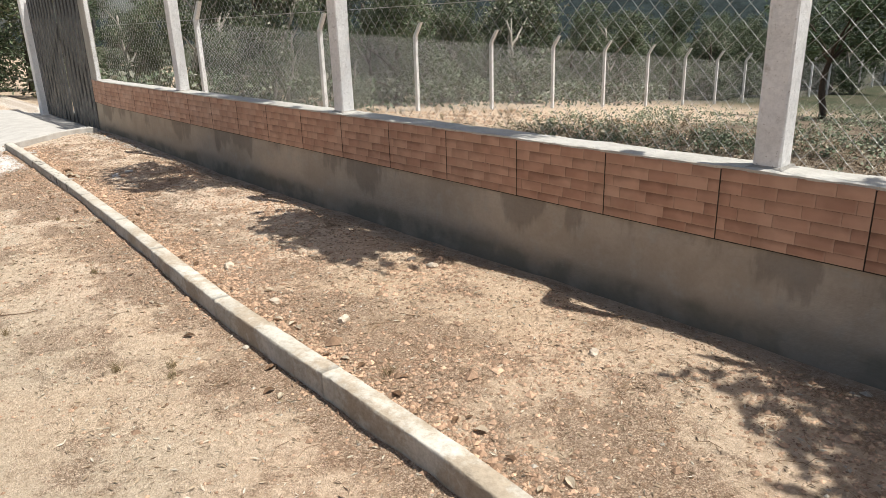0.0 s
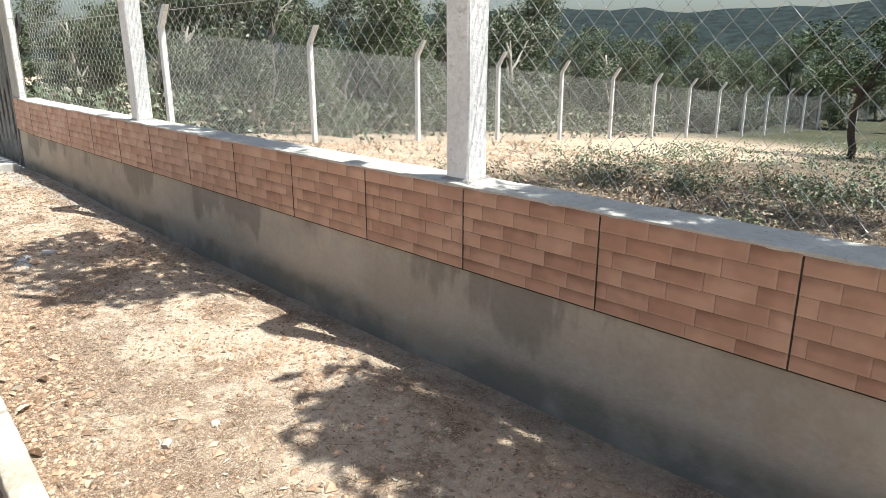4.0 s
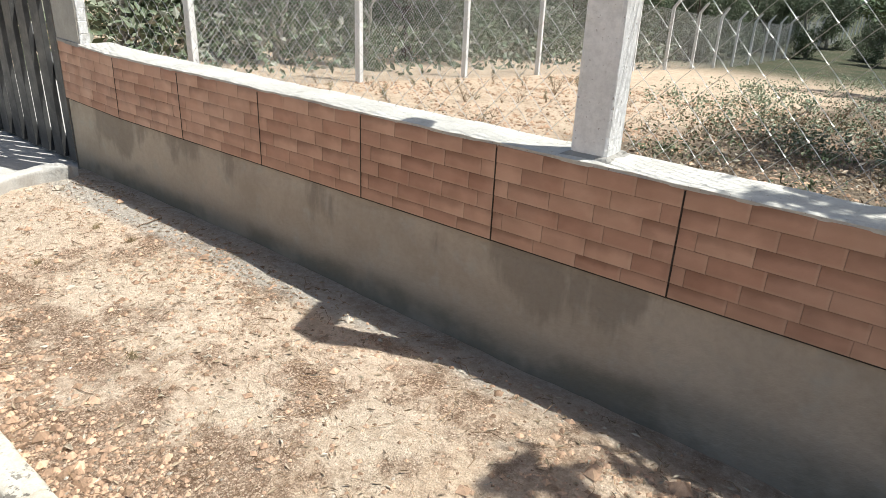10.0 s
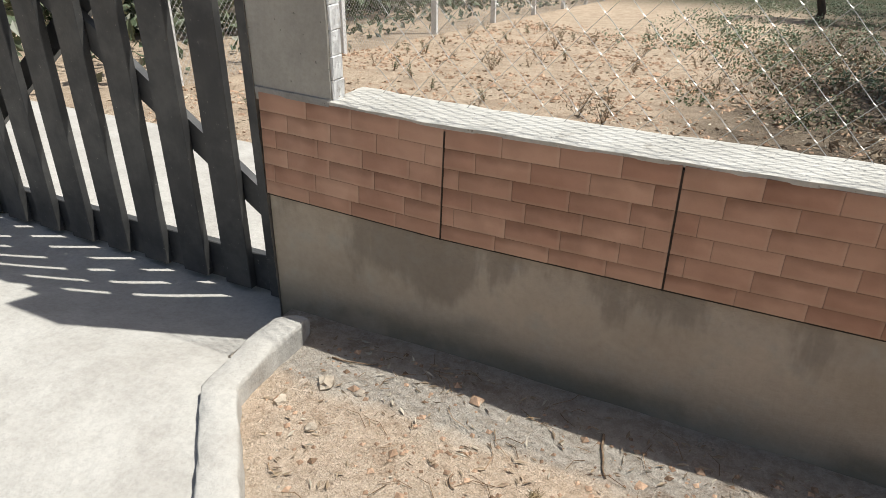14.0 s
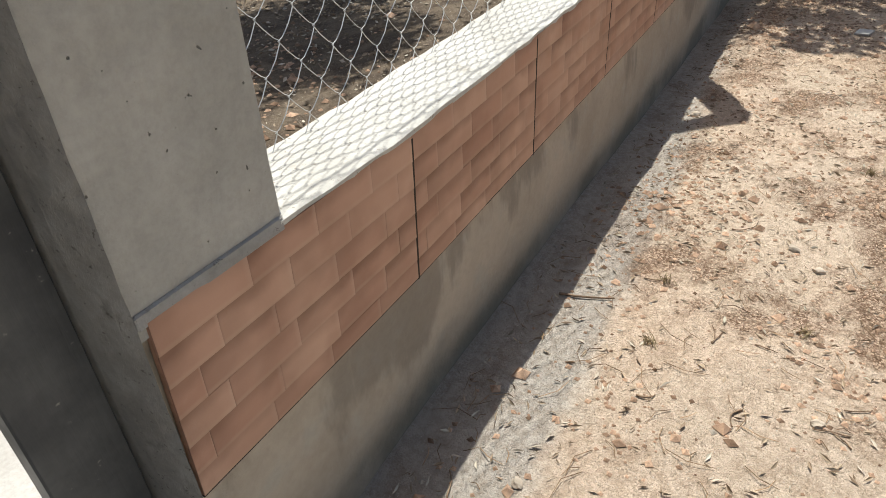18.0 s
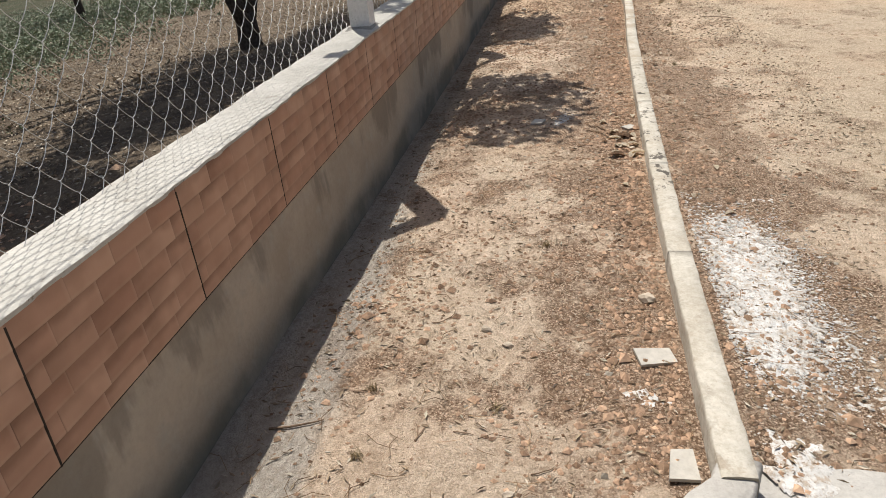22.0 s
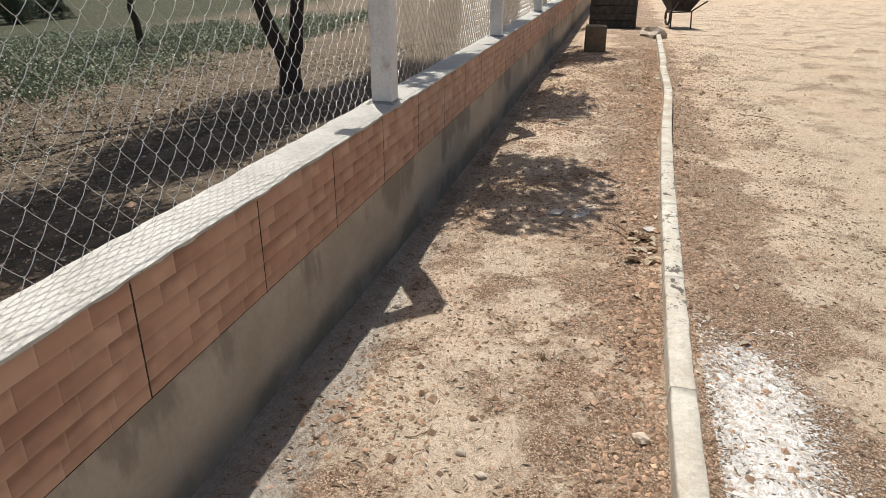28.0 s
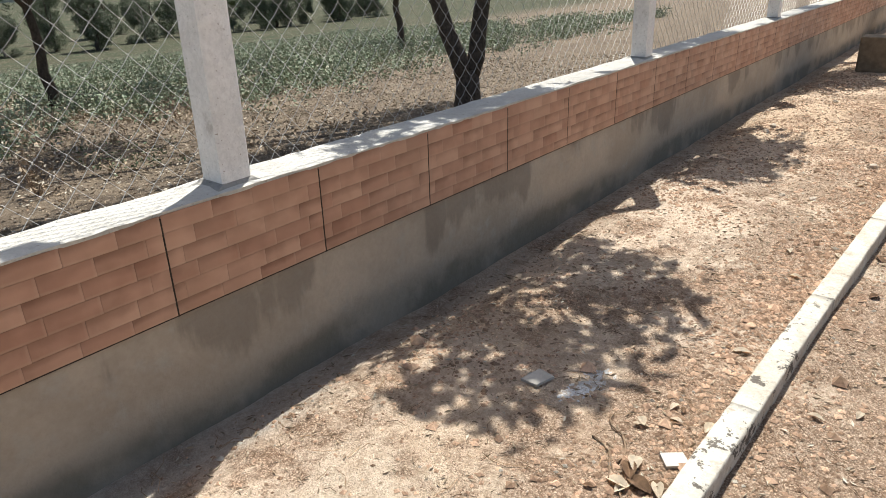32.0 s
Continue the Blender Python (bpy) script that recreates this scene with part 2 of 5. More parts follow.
def pillar_render():
    """Grey cement render with trowel blur, small pits and a few brown streaks."""
    m = Mat("grey_cement_render", 0.88)
    c = m.mix(m.ramp(m.noise(3.5, 6, 0.65), 0.35, 0.65), (0.335, 0.313, 0.268), (0.425, 0.398, 0.343))
    c = m.mix(m.calc("MULTIPLY", m.ramp(m.noise(5, 5, 0.6, stretch=(1.5, 1, 0.35)), 0.52, 0.7), 0.45), c, (0.27, 0.235, 0.19))
    pits = m.ramp(m.noise(64, 2, 0.5), 0.715, 0.75)
    c = m.mix(m.calc("MULTIPLY", pits, 0.85), c, (0.12, 0.105, 0.085))
    c = m.mix(m.ramp(m.noise(55, 5, 0.7), 0.3, 0.65), m.mix(1.0, c, (0.88, 0.875, 0.87), "MULTIPLY"), c)
    m.bump(m.noise(14, 5, 0.6), 0.012, 0.5)
    m.bump(m.calc("MULTIPLY", pits, -1.0), 0.006, 0.8)
    m.bump(m.noise(60, 4, 0.7), 0.003, 0.7)
    return m.done(c, spec=0.25)


def powder():
    m = Mat("lime_powder", 0.95)
    c = m.mix(m.ramp(m.noise(12, 5, 0.7), 0.35, 0.65), (0.50, 0.48, 0.44), (0.68, 0.665, 0.63))
    c = m.mix(m.calc("MULTIPLY", m.ramp(m.noise(42, 5, 0.8), 0.47, 0.6), 0.8), c, (0.40, 0.32, 0.24))
    c = m.mix(m.ramp(m.noise(120, 3, 0.7), 0.6, 0.66), c, (0.246, 0.184, 0.131))
    m.bump(m.noise(42, 5, 0.8), 0.012, 0.8)
    return m.done(c, spec=0.15)


def gate_paint():
    m = Mat("black_paint", 0.45)
    c = m.mix(m.ramp(m.noise(6, 5, 0.7), 0.35, 0.7), (0.043, 0.042, 0.041), (0.082, 0.079, 0.073))
    c = m.mix(m.ramp(m.noise(48, 4, 0.8), 0.67, 0.71), c, (0.26, 0.24, 0.2))
    m.bump(m.noise(40, 4, 0.6, stretch=(1, 1, 0.15)), 0.002, 0.6)
    return m.done(c, rough=m.ramp(m.noise(9), 0.3, 0.7, 0.38, 0.6), spec=0.4)


def kerb_stone():
    m = Mat("kerb_concrete", 0.88)
    mid, fine = m.noise(4.5, 6, 0.65), m.noise(55, 5, 0.7)
    c = m.mix(m.ramp(mid, 0.35, 0.65), (0.459, 0.418, 0.344), (0.574, 0.537, 0.459))
    c = m.mix(m.calc("MULTIPLY", m.ramp(m.noise(11, 5, 0.7), 0.56, 0.7), 0.6), c, (0.279, 0.221, 0.156))
    soil = m.calc("MULTIPLY", m.ramp(m.noise(3.4, 6, 0.72), 0.44, 0.6), m.ramp(m.axis(0), 4.5, 8.0, 0.2, 0.8))
    c = m.mix(soil, c, (0.353, 0.279, 0.193))
    # a run of dark splashes on the middle stretch
    x = m.axis(0)
    run = m.calc("MULTIPLY", m.ramp(x, 2.4, 2.9), m.ramp(x, 5.6, 4.6))
    blot = m.calc("MULTIPLY", m.ramp(m.noise(13, 4, 0.75), 0.56, 0.61), m.calc("ADD", m.calc("MULTIPLY", run, 0.8), 0.12))
    c = m.mix(blot, c, (0.082, 0.0697, 0.0574))
    c = m.mix(m.ramp(fine, 0.3, 0.65), m.mix(1.0, c, (0.8, 0.79, 0.77), "MULTIPLY"), c)
    m.bump(m.noise(18, 5, 0.6), 0.012, 0.6)
    m.bump(fine, 0.004, 0.7)
    return m.done(c, spec=0.25)


def ceramic():
    """Printed brick-look glaze: every brick is fumed darker towards its upper end."""
    m = Mat("terracotta_tile", 0.55)
    r = m.calc("FRACT", m.calc("ADD", m.island(), m.rand()))
    uv = m.n.new("ShaderNodeUVMap")
    uv.uv_map = "print"
    sep = m.n.new("ShaderNodeSeparateXYZ")
    m.l.new(uv.outputs[0], sep.inputs[0])
    u, v = sep.outputs[0], sep.outputs[1]
    c = m.mix(r, (0.385, 0.21, 0.135), (0.48, 0.287, 0.19))
    c = m.mix(m.ramp(m.calc("FRACT", m.calc("MULTIPLY", r, 7.3)), 0.72, 1.0), c, (0.385, 0.205, 0.13))
    wave = m.calc("MULTIPLY", m.calc("SUBTRACT", m.noise(7, 4, 0.6), 0.5), 1.2)
    fume = m.calc("ADD", m.ramp(m.calc("ADD", v, wave), 0.45, 1.05, 0.0, 0.7), m.ramp(m.calc("ADD", u, wave), 0.7, -0.1, 0.0, 0.4))
    fume = m.calc("MULTIPLY", fume, m.ramp(m.calc("FRACT", m.calc("MULTIPLY", r, 3.71)), 0.1, 0.9, 0.45, 1.15))
    c = m.mix(fume, m.mix(1.0, c, (1.16, 1.16, 1.16), "MULTIPLY"), m.mix(1.0, c, (0.60, 0.54, 0.50), "MULTIPLY"))
    c = m.mix(m.ramp(v, 0.2, 0.06, 0.0, 0.22), c, (0.56, 0.395, 0.265))
    c = m.mix(m.ramp(v, 0.07, 0.0, 0.0, 0.14), c, (0.19, 0.1, 0.065))
    c = m.mix(m.calc("MULTIPLY", m.ramp(u, 0.92, 1.0), 0.3), c, (0.58, 0.39, 0.275))
    c = m.mix(m.calc("MULTIPLY", m.ramp(u, 0.03, 0.0), 0.2), c, (0.2, 0.105, 0.07))
    c = m.mix(m.calc("MULTIPLY", m.ramp(m.noise(2.0, 4), 0.5, 0.7), 0.3), c, (0.52, 0.345, 0.235))
    c = m.mix(m.calc("MULTIPLY", m.ramp(m.noise(6.5, 3, 0.5), 0.42, 0.6), 0.4), c, m.mix(1.0, c, (0.68, 0.62, 0.58), "MULTIPLY"))
    m.bump(m.noise(30, 5, 0.6), 0.004, 0.5)
    return m.done(c, rough=m.ramp(m.noise(6), 0.3, 0.7, 0.42, 0.68), spec=0.35)


def plain(name, colour, rough=0.8, metal=0.0, var=0.25, scale=20, grain=0.003, spec=0.3, per=None):
    m = Mat(name, rough, metal)
    n = m.noise(scale, 5, 0.65)
    dark = tuple(v * (1 - var) for v in colour)
    light = tuple(min(1, v * (1 + var)) for v in colour)
    c = m.mix(m.ramp(n, 0.3, 0.7), dark, light)
    if per:
        r = m.island() if per == "island" else m.rand()
        c = m.mix(1.0, c, m.mix(r, (0.5, 0.48, 0.46), (1.35, 1.35, 1.35)), "MULTIPLY")
    if grain:
        m.bump(m.noise(scale * 4, 4), grain, 0.7)
    return m.done(c, spec=spec)


def leaf(name, a, b, dry=None):
    m = Mat(name, 0.6)
    r = m.island()
    c = m.mix(r, a, b)
    if dry:
        c = m.mix(m.ramp(m.calc("FRACT", m.calc("MULTIPLY", r, 11.7)), 0.72, 0.8), c, dry)
    c = m.mix(m.ramp(m.noise(1.3, 3), 0.35, 0.65), m.mix(1.0, c, (0.7, 0.72, 0.7), "MULTIPLY"), c)
    m.b.inputs["Transmission Weight"].default_value = 0.0
    return m.done(c, spec=0.3)


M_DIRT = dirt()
M_PLASTER = plaster()
M_TILE = ceramic()
M_GROUT = plain("tile_body", (0.42, 0.235, 0.152), 0.9)
M_JOINT = plain("tile_joint", (0.05, 0.038, 0.03), 0.95, 0, 0.3, 30, 0, 0.1)
M_COPE = concrete("white_mortar", (0.459, 0.435, 0.381), (0.541, 0.517, 0.459), (0.295, 0.262, 0.213))
M_POST = concrete("whitewashed_concrete", (0.72, 0.705, 0.67), (0.81, 0.795, 0.765), (0.38, 0.34, 0.29))
M_PILLAR = pillar_render()
M_COLLAR = concrete("bare_cement", (0.27, 0.255, 0.225), (0.34, 0.32, 0.285), (0.17, 0.155, 0.13))
M_RENDER = concrete("rough_dark_render", (0.225, 0.202, 0.172), (0.315, 0.288, 0.248), (0.13, 0.112, 0.09))
M_KERB = kerb_stone()
M_SLAB = concrete("slab_concrete", (0.394, 0.369, 0.328), (0.467, 0.443, 0.398), (0.344, 0.303, 0.246), specks=False)
M_GATE = gate_paint()
M_WIRE = plain("galvanised_wire", (0.50, 0.49, 0.46), 0.45, 0.6, 0.15, 30, 0)
M_LIME = powder()
M_WHITE = plain("white_ceramic", (0.41, 0.381, 0.328), 0.5, 0, 0.12, 25, 0.002)
M_CLOD = plain("clod", (0.40, 0.268, 0.178), 0.95, 0, 0.3, 30, 0.004, 0.15, "island")
M_PEBBLE = plain("pebble", (0.377, 0.336, 0.271), 0.9, 0, 0.25, 40, 0.003, 0.2, "island")
M_STRAW = plain("straw", (0.271, 0.18, 0.102), 0.85, 0, 0.3, 60, 0, 0.2, "island")
M_STICK = plain("dry_twig", (0.197, 0.135, 0.0861), 0.9, 0, 0.35, 60, 0.002, 0.2)
M_DRY = leaf("dry_leaf", (0.42, 0.325, 0.215), (0.235, 0.165, 0.105), (0.55, 0.48, 0.37))
M_GREEN = leaf("green_leaf", (0.0902, 0.123, 0.0574), (0.156, 0.184, 0.0984), (0.221, 0.205, 0.115))
M_WEED = leaf("weed_leaf", (0.17, 0.215, 0.125), (0.28, 0.32, 0.21), (0.37, 0.35, 0.25))
M_CROWN = leaf("crown_leaf", (0.041, 0.0697, 0.0271), (0.082, 0.115, 0.0492))
M_WOOD = leaf("woodland_leaf", (0.0902, 0.119, 0.0615), (0.164, 0.184, 0.111), (0.295, 0.287, 0.221))
M_FOREST = leaf("forest_leaf", (0.0656, 0.0943, 0.041), (0.123, 0.152, 0.0779), (0.213, 0.213, 0.148))
M_BARK = plain("bark", (0.085, 0.068, 0.052), 0.95, 0, 0.4, 25, 0.01, 0.15)
M_PALEBARK = plain("pale_bark", (0.312, 0.287, 0.238), 0.9, 0, 0.3, 18, 0.005, 0.2)
M_HILL = plain("wooded_hill", (0.017, 0.024, 0.023), 0.95, 0, 0.5, 0.35, 0.5, 0.1)
M_CARD = plain("brown_block", (0.197, 0.148, 0.0943), 0.9, 0, 0.2, 14, 0.003)
M_STEEL = plain("dark_steel", (0.06, 0.055, 0.05), 0.6, 0.3, 0.4, 12, 0.002)
M_STONE = plain("pale_stone", (0.46, 0.385, 0.295), 0.9, 0, 0.25, 9, 0.01)

# ---- helpers of the scene ----


def finish(bm, name):
    me = bpy.data.meshes.new(name)
    bm.to_mesh(me)
    bm.free()
    return me


def raw(name, verts, faces):
    me = bpy.data.meshes.new(name)
    me.from_pydata(verts, [], faces)
    me.update()
    return me


def part(name, mesh, material, parent=None, label="", smooth=False):
    if isinstance(mesh, bmesh.types.BMesh):
        mesh = finish(mesh, name)
    if material and not mesh.materials:
        mesh.materials.append(material)
    if smooth:
        mesh.polygons.foreach_set("use_smooth", [True] * len(mesh.polygons))
    ob = new(name, mesh)
    if parent:
        ob.parent = parent
    if label:
        tagged(ob, label)
    return ob


def block(bm, lo, hi, bevel=0.0, jitter=0.0, seg=1):
    c = [(lo[i] + hi[i]) / 2 for i in range(3)]
    s = [hi[i] - lo[i] for i in range(3)]
    got = bmesh.ops.create_cube(bm, size=1, matrix=Matrix.LocRotScale(c, None, s))
    vs = got["verts"]
    if bevel:
        es = list({e for v in vs for e in v.link_edges})
        out = bmesh.ops.bevel(bm, geom=es, offset=bevel, segments=seg, affect="EDGES")
        vs = list({v for f in out["faces"] for v in f.verts} | {v for v in vs if v.is_valid})
    if jitter:
        for v in vs:
            v.co += Vector((random.uniform(-1, 1), random.uniform(-1, 1), random.uniform(-1, 1))) * jitter
    return vs


def boxed(lo, hi, bevel=0.0, jitter=0.0, seg=1):
    bm = bmesh.new()
    block(bm, lo, hi, bevel, jitter, seg)
    return bm


def tube(points, radii, sides=8, cap=True):
    """Vertices and faces of a tapered tube along points."""
    verts, faces = [], []
    pts = [Vector(p) for p in points]
    for i, p in enumerate(pts):
        d = (pts[min(i + 1, len(pts) - 1)] - pts[max(i - 1, 0)]).normalized()
        u = d.cross(Vector((0.13, 0.31, 0.94)) if abs(d.z) < 0.9 else Vector((1, 0.1, 0))).normalized()
        w = d.cross(u)
        r = radii[i] if hasattr(radii, "__len__") else radii
        for k in range(sides):
            a = 2 * math.pi * k / sides
            verts.append(p + (u * math.cos(a) + w * math.sin(a)) * r)
    for i in range(len(pts) - 1):
        for k in range(sides):
            a, b = i * sides + k, i * sides + (k + 1) % sides
            faces.append((a, b, b + sides, a + sides))
    if cap:
        faces.append(tuple(range(sides))[::-1])
        faces.append(tuple((len(pts) - 1) * sides + k for k in range(sides)))
    return verts, faces


def tubes(name, runs, sides=6):
    verts, faces = [], []
    for points, radii in runs:
        v, f = tube(points, radii, sides)
        n = len(verts)
        verts += v
        faces += [tuple(i + n for i in q) for q in f]
    return raw(name, verts, faces)


def leaves(name, at, size, up=0.3, seed=1, long=2.0):
    """Folded pointed leaves at the rows of at; each of two triangles on either side of its rib."""
    rng = np.random.default_rng(seed)
    n = len(at)
    d = rng.normal(size=(n, 3))
    d[:, 2] *= up
    d /= np.linalg.norm(d, axis=1)[:, None]
    s = rng.normal(size=(n, 3))
    s -= (s * d).sum(1)[:, None] * d
    s /= np.linalg.norm(s, axis=1)[:, None]
    k = np.cross(d, s)
    L = (size * rng.uniform(0.6, 1.4, n))[:, None]
    w = L / long / 2
    a, tip = at - d * L / 2, at + d * L / 2
    mid = at + k * L * 0.08
    v = np.stack([a, mid + s * w, tip, mid - s * w], 1).reshape(-1, 3)
    i = np.arange(n) * 4
    f = np.concatenate([np.stack([i, i + 1, i + 2], 1), np.stack([i, i + 2, i + 3], 1)])
    return raw(name, v.tolist(), f.tolist())


def stones_mesh(name, p, z, size, seed, flat=0.6):
    """Many small irregular lumps in one mesh."""
    rng = np.random.default_rng(seed)
    n = len(p)
    base = np.array([(1, 0, 0), (0, 1, 0), (-1, 0, 0), (0, -1, 0), (0, 0, 1), (0, 0, -1)], float)
    s = (size * rng.lognormal(0, 0.45, n))[:, None, None]
    v = base[None] * s * rng.uniform(0.65, 1.3, (n, 6, 1))
    v[:, :, 2] *= flat
    a = rng.uniform(0, 6.28, n)
    c, q = np.cos(a)[:, None], np.sin(a)[:, None]
    x, y = v[:, :, 0] * c - v[:, :, 1] * q, v[:, :, 0] * q + v[:, :, 1] * c
    v = np.stack([x + p[:, :1], y + p[:, 1:2], v[:, :, 2] + (z + s[:, 0, 0] * 0.15)[:, None]], -1).reshape(-1, 3)
    tri = np.array([(0, 1, 4), (1, 2, 4), (2, 3, 4), (3, 0, 4), (1, 0, 5), (2, 1, 5), (3, 2, 5), (0, 3, 5)])
    f = (np.arange(n)[:, None, None] * 6 + tri[None]).reshape(-1, 3)
    return raw(name, v.tolist(), f.tolist())


def smooth01(a, b, x):
    t = np.clip((x - a) / (b - a), 0, 1)
    return t * t * (3 - 2 * t)


def fall(y):
    """The land behind the wall drops away and levels out."""
    y = np.asarray(y, float)
    near = -0.18 * smooth01(0.0, 0.6, y) - 0.086 * np.maximum(y, 0)
    return np.where(y < 28, near, -2.588 - 1.9 * (1 - np.exp(-(np.maximum(y, 28) - 28) / 22.1)))


def relief(x, y):
    """Low uneven ground, from a few crossed waves."""
    s = 0
    for k, (fx, fy, p) in enumerate(((0.9, 1.3, 0.3), (2.1, -1.7, 1.1), (3.7, 4.3, 2.0), (-6.1, 7.7, 0.6), (11.3, 9.1, 1.7), (17, -15, 0.2))):
        s = s + np.sin(fx * x + fy * y + p + 1.3 * np.sin(0.7 * fx * y - p)) / (1.4 ** k)
    return s


def lumps(x, y, per, seed):
    """Smooth lattice noise in -1..1 with per cells to the metre."""
    u, v = x * per, y * per
    i, j = np.floor(u), np.floor(v)

    def corner(a, b):
        h = np.sin(a * 127.1 + b * 311.7 + seed * 74.7) * 43758.5453
        return 2 * (h - np.floor(h)) - 1

    fx, fy = u - i, v - j
    fx, fy = fx * fx * (3 - 2 * fx), fy * fy * (3 - 2 * fy)
    top = corner(i, j) * (1 - fx) + corner(i + 1, j) * fx
    return top * (1 - fy) + (corner(i, j + 1) * (1 - fx) + corner(i + 1, j + 1) * fx) * fy


def land(x, y):
    x, y = np.asarray(x, float), np.asarray(y, float)
    z = fall(y - 0.2) * (y > 0.2)
    near = np.exp(-((x - 5) / 12) ** 2 - ((y + 1) / 4) ** 2)
    z = z + 0.007 * relief(x, y) * (0.4 + 0.6 * near) * np.where(y > 0.3, 2.0, 1.0)
    # shallow trench along the foot of the wall, with a ragged brink
    brink = -0.20 + 0.03 * np.sin(2.3 * x) + 0.02 * np.sin(7.1 * x + 1) + 0.01 * np.sin(19 * x)
    t = smooth01(brink - 0.22, brink + 0.16, y) * (y < 0.19)
    z = z - t * (0.012 + 0.06 * smooth01(1.2, 4.5, x))
    z = z - 0.025 * smooth01(-1.5, -1.8, y) * (y < 0)
    # crumbled crust of bed and path
    crust = (y < 0.0) * (y > -2.3) * (x > -0.5) * (x < 12.5) * (0.55 + 0.45 * lumps(x, y, 2.3, 1))
    return z + crust * (0.0045 * lumps(x, y, 11, 2) + 0.0035 * lumps(x, y, 23, 3))

# ---- the ground ----


def ground():
    xs = np.concatenate([-np.geomspace(400, 6, 26), np.arange(-5.6, -1.2, 0.4), np.arange(-1.2, 0, 0.06), np.arange(0, 11.8, 0.021), np.arange(11.8, 24, 0.4), np.geomspace(25, 500, 26)])
    ys = np.concatenate([-np.geomspace(300, 5, 22), np.arange(-4.8, -2.2, 0.2), np.arange(-2.2, 0.2, 0.017), np.arange(0.2, 3, 0.12), np.arange(3, 26, 0.6), np.geomspace(27, 900, 30)])
    gx, gy = np.meshgrid(xs, ys, indexing="ij")
    gz = land(gx, gy)
    # the drive is cast into the ground
    cut = np.where(gy < -1.43, 1.12, 0.04 + 0.85 * smooth01(-0.3, -1.35, gy))
    gz = np.where((gx < cut) & (gx > -4.5) & (gy > -3.3) & (gy < 0.2), gz - 0.16, gz)
    gz = np.where((gx < 0.56) & (gx > -4.5) & (gy > 0.15) & (gy < 1.66), np.minimum(gz, -0.3), gz)
    nx, ny = len(xs), len(ys)
    v = np.stack([gx, gy, gz], -1).reshape(-1, 3)
    i = (np.arange(nx - 1)[:, None] * ny + np.arange(ny - 1)[None]).ravel()
    f = np.stack([i, i + ny, i + ny + 1, i + 1], 1)
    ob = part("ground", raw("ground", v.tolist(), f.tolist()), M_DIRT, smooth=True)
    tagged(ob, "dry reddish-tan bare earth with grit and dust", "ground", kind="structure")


ground()

# ---- the boundary wall ----
LONG, PANEL, Z_BAND, Z_TOP = 26.0, 0.62, 0.398, 0.728


def climb(x):
    """The tile band and the coping rise slightly towards the gate."""
    return 0.022 * max(0.0, 1 - x / PANEL)


wall = tagged(new("wall_boundary"), "low rendered wall with a band of brick-pattern tiles", "wall", kind="structure")


def wall_body():
    bm = bmesh.new()
    n = int(LONG / 0.1)
    rows = [-0.4, -0.1, 0.0, 0.1, 0.2, 0.3, Z_BAND + 0.01, Z_TOP - 0.01]
    grid = [[bm.verts.new((LONG * i / n, 0.004 * math.sin(1.7 * i * 0.1 + z * 5) * (z < Z_BAND) + (0.002 if z < Z_BAND else 0.009), z)) for z in rows] for i in range(n + 1)]
    for i in range(n):
        for k in range(len(rows) - 1):
            bm.faces.new((grid[i][k], grid[i + 1][k], grid[i + 1][k + 1], grid[i][k + 1]))
    a, b = [g[0] for g in (grid[0], grid[-1])], [g[-1] for g in (grid[0], grid[-1])]
    back = [bm.verts.new((x, y, z)) for x, y in ((0, 0.132), (LONG, 0.172)) for z in (-0.5, Z_TOP - 0.01)]
    step = [bm.verts.new((x, y, z)) for x, y in ((0.27, 0.132), (0.27, 0.172)) for z in (-0.5, Z_TOP - 0.01)]
    for a, b in ((back[0:2], step[0:2]), (step[0:2], step[2:4]), (step[2:4], back[2:4])):
        bm.faces.new((b[0], a[0], a[1], b[1]))
    bm.faces.new([*grid[0][::-1], back[0], back[1]][::-1])
    bm.faces.new([*grid[-1], back[3], back[2]])
    part("plaster_base", bm, M_PLASTER, wall, "stained grey cement render")


wall_body()


def coping():
    n, rng = 420, np.random.default_rng(4)
    verts, faces = [], []
    tops = []
    for i in range(n + 1):
        x = 0.262 + (LONG - 0.262) * i / n
        swell = 0.014 * max(math.exp(-((x - 3.405 - 3.348 * q) / 0.09) ** 2) for q in range(7))
        row = []
        for k, y in enumerate((-0.007, 0.0, 0.03, 0.07, 0.11, 0.15, 0.180)):
            z = Z_TOP + climb(x) + 0.008 + 0.001 * math.sin(9 * x + 3 * y) + rng.uniform(-0.002, 0.002) + swell * math.exp(-((y - 0.08) / 0.07) ** 2) - 0.003 * (k == 0)
            row.append((x, y + (rng.uniform(-0.003, 0.003) if k in (0, 6) else 0), z))
        tops.append(row)
    for strip in (lambda r: r, lambda r: [(r[0][0], r[0][1] + 0.002, Z_TOP - 0.006 + climb(r[0][0])), r[0]], lambda r: [r[-1], (r[-1][0], r[-1][1], 0.62)]):
        base, w = len(verts), len(strip(tops[0]))
        for row in tops:
            verts += strip(row)
        for i in range(n):
            for k in range(w - 1):
                a = base + i * w + k
                faces.append((a, a + w, a + w + 1, a + 1))
    part("coping", raw("coping", verts, faces), M_COPE, wall, "rough white mortar coping", smooth=True)


coping()


